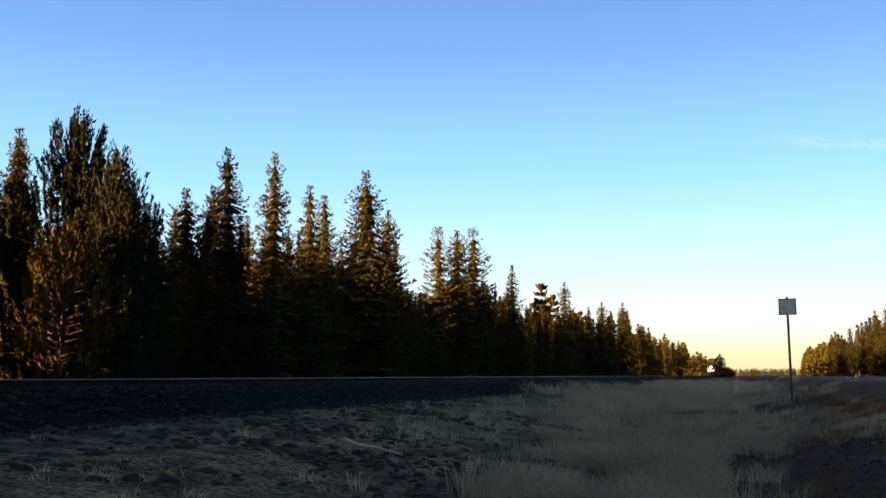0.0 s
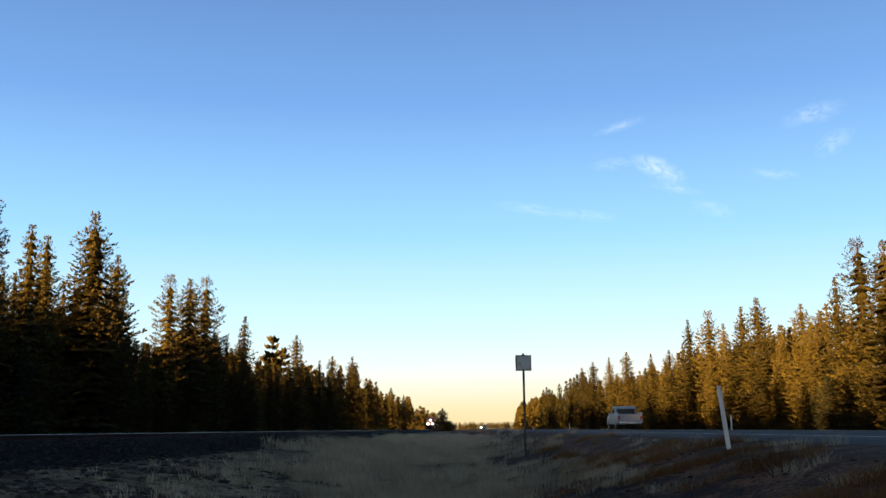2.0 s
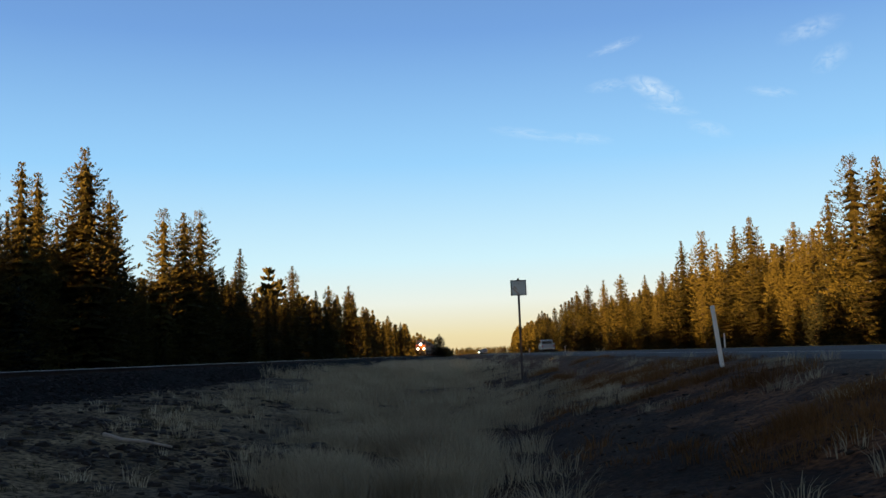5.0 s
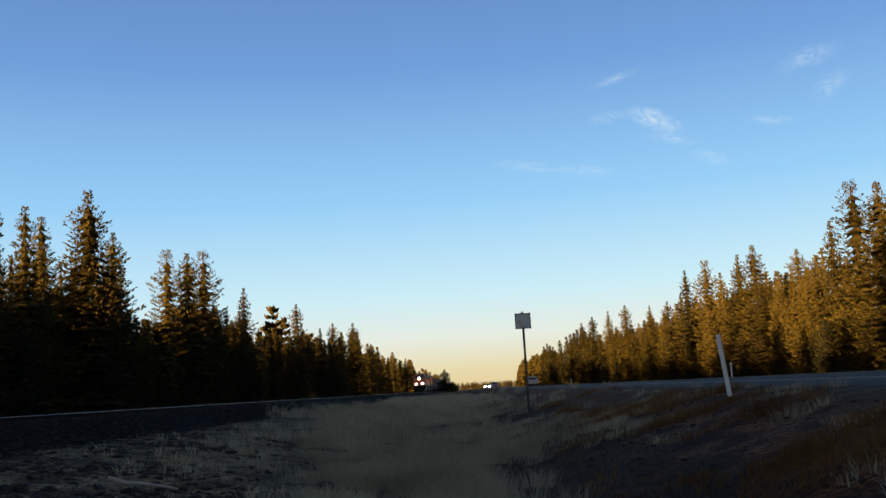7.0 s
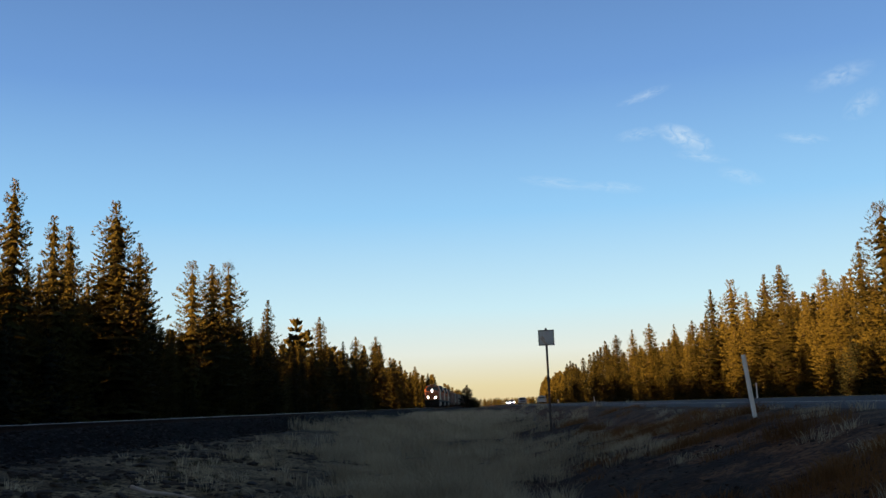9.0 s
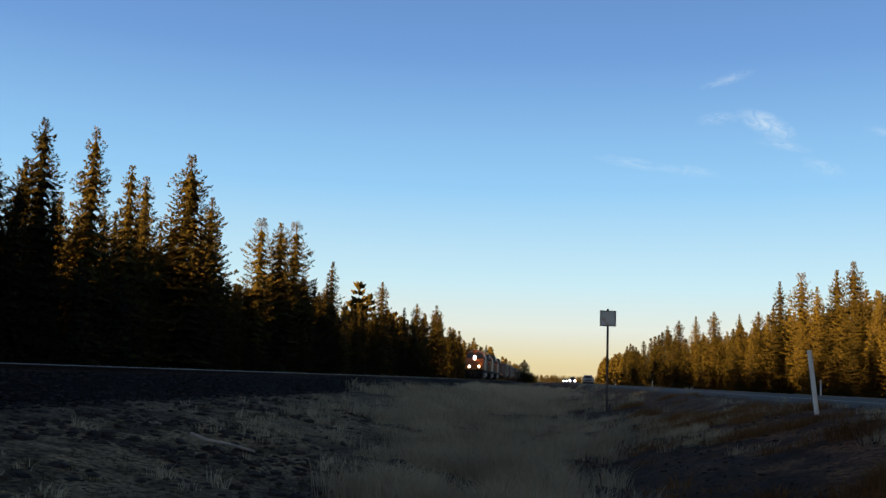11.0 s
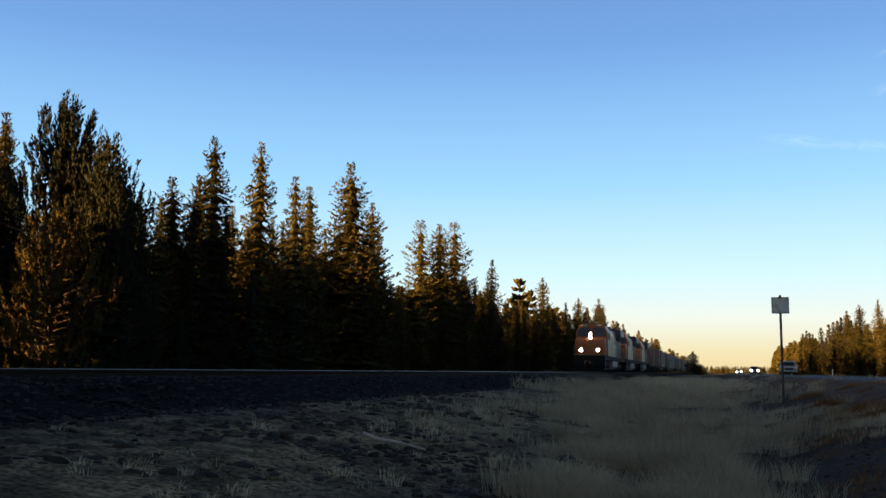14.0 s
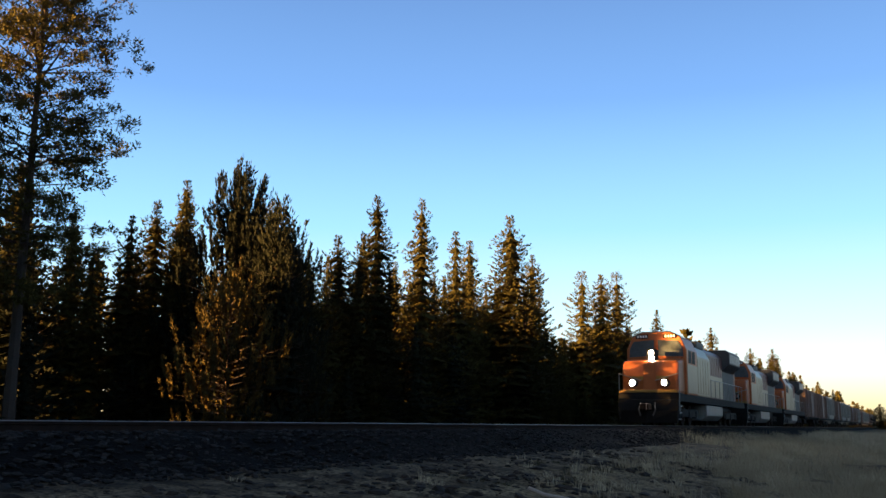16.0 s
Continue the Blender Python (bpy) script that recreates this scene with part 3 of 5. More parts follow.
# forest fill
kinds_l = ["spire", "spire_b", "cone_b", "column", "column_b", "cone"]
mass, edge = [], []
for y in range(14, 34, 2):
    px = rng.uniform(-31, -26)
    plant(rng.choice(["young", "young_b"]), px, y, min(rng.uniform(4, 6.5), clearing(px, y)), rng.uniform(0, 6.28))
y = 16.0
while y < 200:
    dip = 0.78 if 76 < y < 81 else 1.0 if y > 30 else 0.8
    grow, deep = (1.1, 1.42) if y > 72 else (1.08, 1.02) if y > 34 else (1.08, 1.25)
    for x0, x1, h0, h1 in ((-28, -24.5, 3.0, 6.0), (-28, -25.5, 7.5, 10.8), (-30, -26.5, 8.2, 10.8), (-37, -31, 8.0, 9.8), (-44, -38, 9.2, 10.6), (-56, -44, 10.5, 12)):
        x, yy, h, turn = rng.uniform(x0, x1), y + rng.uniform(-1.4, 1.4), rng.uniform(h0, h1) * dip * (deep if x0 < -30 else grow), rng.uniform(0, 6.28)
        h = min(h, 13.0, clearing(x, yy), 1.3 - 0.26 * x if -0.345 < x / yy < -0.312 else 99)
        if x0 < -30 or h1 < 6.5 and y > 70 or y > 125:
            (mass if x0 < -37 or x0 < -30 and y > 75 else edge).append((x, yy, h))
        else:
            plant(rng.choice(["young", "young_b"]) if h1 < 6.5 else rng.choice(kinds_l), x, yy, h, turn)
    y += 2.9 if y < 110 else 4.4
# hidden pines added behind the left edge to stop sun leaking through
mass += [(rng.uniform(-41, -30), float(y), rng.uniform(8.0, 9.2)) for y in range(44, 86)]
# a line of them along the sun's ray to the ragged pine
mass += [(-26 - 0.743 * a, 83.9 - 0.669 * a, 8.2 + 0.08 * a) for a in (5, 7.5, 10, 13, 17, 22, 28)]
mass += [(rng.uniform(37, 44), float(y), rng.uniform(10.5, 13)) for y in range(120, 276, 2)]
y = 40.0
while y < 270:
    for x0, x1, h0, h1 in ((32, 35, 3.0, 5.5), (33, 37, 8.5, 11.8), (38, 45, 11.0, 13.4)):
        x, yy, h, turn = rng.uniform(x0, x1), y + rng.uniform(-1.5, 1.5), rng.uniform(h0, h1), rng.uniform(0, 6.28)
        if x0 > 37 or h1 < 6 and y > 90 or y > 165:
            (mass if x0 > 37 else edge).append((x, yy, h))
        else:
            plant(rng.choice(["young", "young_b"]) if h1 < 6.0 else rng.choice(["column", "column_b", "cone_b", "cone", "ragged"]), x, yy, h, turn)
    y += 3.2 if y < 150 else 5.0
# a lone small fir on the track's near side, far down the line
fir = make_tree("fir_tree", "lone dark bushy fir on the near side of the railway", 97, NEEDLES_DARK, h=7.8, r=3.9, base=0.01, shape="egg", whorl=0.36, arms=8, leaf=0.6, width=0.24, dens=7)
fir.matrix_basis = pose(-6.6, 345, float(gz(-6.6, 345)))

TINY = [tree_arrays(200 + i, h=14, r=2.4, base=0.04, shape=s, whorl=1.7, arms=5, leaf=1.9, width=1.1, dens=1.0) for i, s in enumerate(["cone", "spire", "spire", "cone"])]
MID = [tree_arrays(240 + i, h=14, r=2.4, base=0.04, shape=s, whorl=0.55, arms=6, leaf=0.75, width=0.28, dens=3.6) for i, s in enumerate(["cone", "column", "spire", "cone"])]
FINE = [tree_arrays(260 + i, h=14, r=2.6, base=0.04, shape=s, whorl=0.45, arms=6, leaf=0.5, width=0.16, dens=5.5) for i, s in enumerate(["cone", "spire", "spire", "cone"])]
LOW = [tree_arrays(220 + i, h=14, r=3.0, base=0.04, shape=s, whorl=0.8, arms=6, leaf=0.65, width=0.28, dens=3.6) for i, s in enumerate(["cone", "spire", "spire", "cone"])]


def woods(name, spots, label, kit=LOW):
    """Many far trees as one mass."""
    vs, n = [], 0
    for i, (x, y, h) in enumerate(spots):
        q = kit[i % len(kit)][0]
        a = i * 1.7
        c, s = math.cos(a), math.sin(a)
        k = h / 14
        vs.append(np.stack([x + (q[:, 0] * c - q[:, 1] * s) * k, y + (q[:, 0] * s + q[:, 1] * c) * k, float(gz(x, y)) + q[:, 2] * k], -1))
    v = np.concatenate(vs)
    return tagged(mesh_ob(name, v.tolist(), np.arange(len(v)).reshape(-1, 4).tolist(), NEEDLES), label, "forest", kind="stuff")


near = [(-26 - rng.uniform(-1, 4), y + rng.uniform(-3, 3), rng.uniform(11, 16.5)) for y in range(200, 440, 5)]
woods("far_woods", near, "dense pine forest edge receding beside the railway", MID)
# inner rows added tall to shade the edge in front of them
near = [(-26 - rng.uniform(5, 34), y + rng.uniform(-3, 3), rng.uniform(13.5, 16)) for y in range(150, 440, 6) for _ in (0, 1)]
woods("far_woods", near, "inner pines behind the railway forest edge", TINY)
far = [(-26 - rng.uniform(-1, 24), y + rng.uniform(-3, 3), rng.uniform(12, 16.5)) for y in range(440, 1100, 4)]
woods("far_woods", far, "hazy far end of the pine forest beside the railway", TINY)
near = [(34 + float(bend(y)) + rng.uniform(-1, 10), y + rng.uniform(-3, 3), rng.uniform(12, 16.5)) for y in range(270, 460, 4)]
woods("far_woods", near, "sunlit pine forest edge receding beside the road", MID)
far = [(34 + float(bend(y)) + rng.uniform(-1, 14), y + rng.uniform(-3, 3), rng.uniform(12, 16.5)) for y in range(460, 900, 5) for _ in (0, 1)]
far += [(rng.uniform(-70, 130), rng.uniform(1150, 1400), rng.uniform(5.5, 9)) for _ in range(400)]
far += [(rng.uniform(-9, -3.5), rng.uniform(360, 700), rng.uniform(2.0, 4.5)) for _ in range(40)]
woods("far_woods", far, "low distant pine woods closing the clearing", TINY)
woods("edge_woods", edge, "pines of the forest edges further along the clearing", FINE)
woods("inner_woods", mass, "dense inner rows of pines behind the forest edge")
# forest added around and behind the viewpoint, mostly unseen, to cast shade
spots = [(-26 - rng.uniform(0, 15), y + rng.uniform(-1.5, 1.5), rng.uniform(14, 17.5)) for y in range(-110, -12, 2) for _ in (0, 1, 2)]
spots += [(-26 - rng.uniform(0, 7), y + rng.uniform(-1, 1), rng.uniform(13, 17)) for y in range(-12, 5, 2) for _ in (0, 1)]
spots += [(rng.uniform(-27, -24.5), y + rng.uniform(-0.6, 0.6), rng.uniform(9, 11.5)) for y in range(-4, 16, 2)]
spots += [(rng.uniform(-46, -29), y + rng.uniform(-1, 1), rng.uniform(10, 12.5)) for y in range(4, 17) for _ in (0, 1)]
spots += [(34 + rng.uniform(0, 12), y, rng.uniform(10, 15)) for y in range(-130, 40, 5)]
spots += [(x + rng.uniform(-2, 2), -150 - rng.uniform(0, 20), rng.uniform(11, 16)) for x in range(-60, 64, 4)]
spots += [(-rng.uniform(56, 80), y + rng.uniform(-2, 2), rng.uniform(5, 8)) for y in range(20, 210, 4)]
spots += [(rng.uniform(46, 70), y + rng.uniform(-2, 2), rng.uniform(9, 12.5)) for y in range(40, 280, 5)]
spots = [(x, y, min(h, clearing(x, y))) for x, y, h in spots]
woods("back_woods", spots, "mostly unseen pine forest added around the clearing to cast shade", TINY)


# ---- the ditch: stones, clods, grass, a fallen stick ----
def scatter_stones(name, pts, sizes, mat, label, seed, flat=0.5):
    g = np.random.RandomState(seed)
    q = (1 + 5 ** 0.5) / 2
    base = np.array([(-1, q, 0), (1, q, 0), (-1, -q, 0), (1, -q, 0), (0, -1, q), (0, 1, q), (0, -1, -q), (0, 1, -q), (q, 0, -1), (q, 0, 1), (-q, 0, -1), (-q, 0, 1)]) / 1.9
    tri = np.array([(0, 11, 5), (0, 5, 1), (0, 1, 7), (0, 7, 10), (0, 10, 11), (1, 5, 9), (5, 11, 4), (11, 10, 2), (10, 7, 6), (7, 1, 8), (3, 9, 4), (3, 4, 2), (3, 2, 6), (3, 6, 8), (3, 8, 9), (4, 9, 5), (2, 4, 11), (6, 2, 10), (8, 6, 7), (9, 8, 1)])
    n = len(pts)
    v = base[None] * g.uniform(0.6, 1.25, (n, 12, 1)) * g.uniform(0.6, 1.4, (n, 1, 3))
    a = g.uniform(0, 6.28, n)
    c, s = np.cos(a)[:, None], np.sin(a)[:, None]
    x, y = v[..., 0] * c - v[..., 1] * s, v[..., 0] * s + v[..., 1] * c
    v = np.stack([x, y, v[..., 2] * flat], -1) * np.asarray(sizes)[:, None, None] * 0.5 + np.asarray(pts)[:, None, :]
    f = (tri[None] + 12 * np.arange(n)[:, None, None]).reshape(-1, 3)
    return tagged(mesh_ob(name, v.reshape(-1, 3).tolist(), f.tolist(), mat), label, name.replace("_", " "), kind="stuff")


g = np.random.RandomState(3)
n = 5200
sx, sy = g.uniform(-9.9, -7.8, n), 4 + 46 * g.rand(n) ** 1.3
sz = np.interp(sx, bxs, bzs)
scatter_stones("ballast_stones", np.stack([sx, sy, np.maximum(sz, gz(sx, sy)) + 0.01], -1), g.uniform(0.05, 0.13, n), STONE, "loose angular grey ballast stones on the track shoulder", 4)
n = 9500
sx, sy = g.normal(-5.0, 1.9, n), 3.5 + 26 * g.rand(n) ** 1.1
keep = (vnoise(sx, sy, 1.7) + g.uniform(-0.25, 0.25, n) > 0.0) & (sx < -1.5) & (sx > -8.5)
sx, sy = sx[keep], sy[keep]
scatter_stones("dirt_clods", np.stack([sx, sy, gz(sx, sy)], -1), 0.025 + 0.22 * g.rand(len(sx)) ** 4, CLOD, "dark clods, cones and stones strewn over the sand", 5)
n = 1200
sx, sy = g.normal(2.2, 1.4, n), 3.5 + 22 * g.rand(n)
scatter_stones("dirt_clods", np.stack([sx, sy, gz(sx, sy)], -1), 0.03 + 0.10 * g.rand(n) ** 2.5, CLOD, "dark clods and gravel on the dirt bank", 6)


def grass(name, centres, radius, blades, height, width, mat, label, seed):
    """Clumps of bent, tapering blades."""
    g = np.random.RandomState(seed)
    c = np.repeat(centres, blades, axis=0)
    n = len(c)
    r, a = radius * np.sqrt(g.rand(n)) * g.uniform(0.5, 1.3, n), g.uniform(0, 6.28, n)
    x, y = c[:, 0] + r * np.cos(a), c[:, 1] + r * np.sin(a)
    z = gz(x, y) - 0.02
    patchy = 0.35 + 1.3 * (vnoise(centres[:, 0], centres[:, 1] * 0.6, 0.9) + 0.5)
    size = np.repeat(g.uniform(0.55, 1.25, len(centres)) * patchy, blades)
    h = height * size * g.uniform(0.5, 1.2, n)
    lean = h * g.uniform(0.15, 0.9, n)
    la = a + g.normal(0, 0.7, n)
    fx, fy = np.cos(la), np.sin(la)
    wa = g.uniform(0, 6.28, n)
    wx, wy = np.cos(wa) * width / 2, np.sin(wa) * width / 2
    v = np.empty((n, 5, 3))
    v[:, 0] = np.stack([x - wx, y - wy, z], -1)
    v[:, 1] = np.stack([x + wx, y + wy, z], -1)
    mx, my, mz = x + fx * lean * 0.3, y + fy * lean * 0.3, z + h * 0.62
    v[:, 2] = np.stack([mx + wx * 0.8, my + wy * 0.8, mz], -1)
    v[:, 3] = np.stack([mx - wx * 0.8, my - wy * 0.8, mz], -1)
    v[:, 4] = np.stack([x + fx * lean, y + fy * lean, z + h], -1)
    o = 5 * np.arange(n)
    faces = np.stack([o, o + 1, o + 2, o + 3], -1).tolist() + np.stack([o + 3, o + 2, o + 4], -1).tolist()
    return tagged(mesh_ob(name, v.reshape(-1, 3).tolist(), faces, mat), label, "grass", kind="stuff")


def in_dirt(x, y):
    """The bare brown dirt at the foot of the road bank."""
    return ((x - 2.5 - 0.12 * (13 - y) + vnoise(x, y, 1.6) * 2.2) / 1.8) ** 2 + ((y - 12.5 + vnoise(x, y, 1.7) * 3) / 6.5) ** 2 < 1 + 0.9 * vnoise(x + 9, y, 0.5)


def clumps(n, xm, xs, y0, y1, power, noise_scale, cut, seed, bare=True):
    g = np.random.RandomState(seed)
    x, y = g.normal(xm, xs, n), y0 + (y1 - y0) * g.rand(n) ** power
    k = (vnoise(x + 40, y + seed, noise_scale) > cut) & ~(bare & in_dirt(x + g.normal(0, 0.45, n), y))
    return np.stack([x[k], y[k]], -1)


def fan(n, az, spread, y0, y1, power, noise_scale, cut, seed):
    """Clump places along the ditch, which widens with distance."""
    g = np.random.RandomState(seed)
    y = y0 + (y1 - y0) * g.rand(n) ** power
    x = y * np.tan(np.radians(g.normal(az, spread, n)))
    u, v = 0.8 * x + 0.6 * y, 0.8 * y - 0.6 * x
    k = (vnoise(u + 40, v + seed, noise_scale) + vnoise(u, v, noise_scale * 3.1) * 0.8 > cut) & ~in_dirt(x + g.normal(0, 0.6, n), y + g.normal(0, 2.0, n))
    return np.stack([x[k], y[k]], -1)


grass("dry_grass", fan(3000, -3.4, 4.2, 5, 26, 1.0, 0.9, 0.02, 31), 0.20, 40, 0.30, 0.007, DRY_GRASS, "pale dry bunch grass filling the ditch", 41)
grass("dry_grass", fan(1700, -3.2, 3.6, 24, 60, 1.0, 2.5, -0.04, 37), 0.28, 30, 0.34, 0.014, DRY_GRASS, "pale dry grass along the ditch", 47)
grass("dry_grass", fan(700, -1.5, 2.0, 55, 140, 1.2, 6.0, -0.2, 32), 0.5, 24, 0.32, 0.03, DRY_GRASS, "pale dry grass further along the ditch", 42)
grass("dry_grass", clumps(1100, 2.6, 1.7, 5, 32, 1.1, 1.3, 0.10, 33), 0.19, 38, 0.16, 0.007, DRY_GRASS, "sparse pale grass tufts on the road bank", 43)
grass("rust_grass", clumps(1700, 3.9, 1.0, 6, 40, 1.2, 1.6, 0.10, 34, False), 0.22, 34, 0.17, 0.009, SUN_PATCH_GRASS, "dry grass on the road bank, tinted rust-orange like sun patches", 44)
grass("low_weeds", clumps(600, -5.0, 1.5, 4, 28, 1.2, 1.4, 0.02, 35), 0.10, 18, 0.07, 0.008, GREEN_WEED, "low dull weeds scattered on the sand", 45)
grass("dry_grass", clumps(260, -4.6, 1.4, 6, 30, 1.2, 1.4, 0.08, 36), 0.10, 18, 0.16, 0.006, DRY_GRASS, "scattered dry tufts on the sand", 46)


def stick(points, r):
    bm = bmesh.new()
    for i in range(len(points) - 1):
        k = 1 - i / len(points)
        add_cyl(bm, points[i], points[i + 1], r * k, r * k * 0.8, 7)
    return bm


sz0 = float(gz(-4.6, 13.2))
tagged(part("stick", stick([(-5.0, 13.4, sz0 + 0.16), (-4.7, 13.2, sz0 + 0.10), (-4.3, 13.1, sz0 + 0.06), (-3.9, 12.9, sz0 + 0.0)], 0.035), STICK), "bleached fallen branch lying on the sand", "branch")


# ---- roadside: delineator posts and a square sign seen from behind ----
def delineator(x, y, h, lean_x, lean_y):
    e = empty("delineator_post", "leaning white roadside delineator post on the shoulder" if lean_x else "white roadside delineator post at the road edge", "road post", "delineator posts")
    e.matrix_world = Matrix.Translation((x, y, float(gz(x, y)))) @ pose(0, 0, 0, lean_y, lean_x, 0)
    w = 0.044
    prof = [(-w, 0), (-w * 0.6, 0.022), (w * 0.6, 0.022), (w, 0), (w * 0.55, 0.012), (-w * 0.55, 0.012)]
    bm = bmesh.new()
    lo = [bm.verts.new((u, v, -0.3)) for u, v in prof]
    hi = [bm.verts.new((u, v, h)) for u, v in prof]
    bm.faces.new(lo)
    bm.faces.new(hi[::-1])
    for i in range(6):
        bm.faces.new((lo[i], hi[i], hi[(i + 1) % 6], lo[(i + 1) % 6]))
    bmesh.ops.recalc_face_normals(bm, faces=bm.faces)
    part("stake", bm, POST_WHITE, e)
    part("reflector", box(-0.035, 0.035, 0.023, 0.03, h - 0.16, h - 0.06, 0.003), POST_BAND, e, "amber reflector plate")
    return e


delineator(5.10, 18.5, 1.20, -6.5, 3)
delineator(16.9, 60.4, 1.1, 0, 0)
for y in (150, 225):
    delineator(16.9, y, 1.1, 0, 0)

sign = empty("road_sign", "square pale sign with dark border on a thin dark pole", "road sign")
sgx, sgy = 2.39, 35.9
sgz = float(gz(sgx, sgy))
sign.matrix_world = Matrix.Translation((sgx, sgy, sgz))
top = EYE + math.tan(radians(4.42)) * 36.0 - sgz
part("pole", box(-0.04, 0.04, -0.04, 0.045, -0.4, top, 0.006), SIGN_POLE, sign, "dark weathered square pole")
pz1 = top - 0.07
panel = part("panel", box(-0.295, 0.295, -0.062, -0.046, pz1 - 0.58, pz1, 0.003), SIGN_FACE, sign, "pale weathered sign sheet")
for sx0 in (-0.298, 0.263):
    part("border", box(sx0, sx0 + 0.035, -0.068, -0.044, pz1 - 0.583, pz1 + 0.003), SIGN_POLE, panel)
for z in (pz1 - 0.583, pz1 - 0.032):
    part("border", box(-0.263, 0.263, -0.068, -0.044, z, z + 0.035), SIGN_POLE, panel)
for k, (bx0, bz0, ln) in enumerate(((-0.10, 0.12, 0.34), (0.02, 0.20, 0.36), (-0.16, 0.30, 0.16))):
    bm = box(-0.022, 0.022, -0.0655, -0.063, 0, ln)
    bmesh.ops.rotate(bm, cent=(0, 0, 0), matrix=Matrix.Rotation(radians(-42), 3, "Y"), verts=bm.verts)
    bmesh.ops.translate(bm, vec=(bx0 + 0.1, 0, pz1 - 0.58 + bz0 - 0.08), verts=bm.verts)
    part("faded_bar", bm, (SIGN_TAN, POST_WHITE, SIGN_TAN)[k], panel, "faded diagonal bar")
for z in (pz1 - 0.13, pz1 - 0.45):
    part("bolt", cyl((0, -0.07, z), (0, -0.06, z), 0.012, seg=8), GALV, panel)


# ---- vehicles ----
def paint(name, c, rough=0.35, vary=0.08):
    return material(name, c, rough, 0.0, vary, 1.2, 18, bump=0.06)


PAINT_PALE = paint("pale_blue_paint", (0.30, 0.39, 0.44))
PAINT_WHITE = paint("white_paint", (0.32, 0.34, 0.37))
PAINT_DARK = paint("dark_paint", (0.03, 0.035, 0.045))
GLASS_DARK = material("window_glass", (0.03, 0.036, 0.045), 0.16, 0.0, vary=0.1, bump=0)
RUBBER = material("rubber", (0.02, 0.02, 0.02), 0.85, vary=0.3)
CHROME = material("chrome", (0.55, 0.55, 0.56), 0.25, 0.9, vary=0.1, bump=0.03)
BLACK_STEEL = material("black_steel", (0.009, 0.0085, 0.0085), 0.8, 0.0, spec=0.2, vary=0.4, scale=3, fine=25)
# the bluish grey base stands in for sky mirrored in the windscreen
CAB_GLASS = material("cab_glass", (0.07, 0.085, 0.10), 0.12, 0.0, vary=0.25, scale=1.5, fine=6, bump=0)
# matt and near black, so no pale sky shows in the cab windows
WINDOW_MATT = material("matt_window", (0.012, 0.013, 0.015), 0.6, vary=0.3, spec=0.15, bump=0)
LAMP_WHITE = material("headlamp_glow", (1.0, 0.95, 0.85), 0.4, emit=22.0, vary=0.0, bump=0)
LAMP_LOCO = material("locomotive_lamp_glow", (1.0, 0.93, 0.78), 0.4, emit=38.0, vary=0.0, bump=0)
LAMP_RED = material("tail_lamp_red", (0.30, 0.02, 0.015), 0.3, vary=0.1, bump=0)


def wheel(parent, x, y, r, w):
    t = part("wheel", cyl((x - w / 2, y, r), (x + w / 2, y, r), r, seg=20), RUBBER, parent, "black rubber tyre")
    s = 1 if x > 0 else -1
    part("rim", cyl((x + s * (w / 2 - 0.02), y, r), (x + s * (w / 2 + 0.012), y, r), r * 0.58, seg=14), CHROME, t)


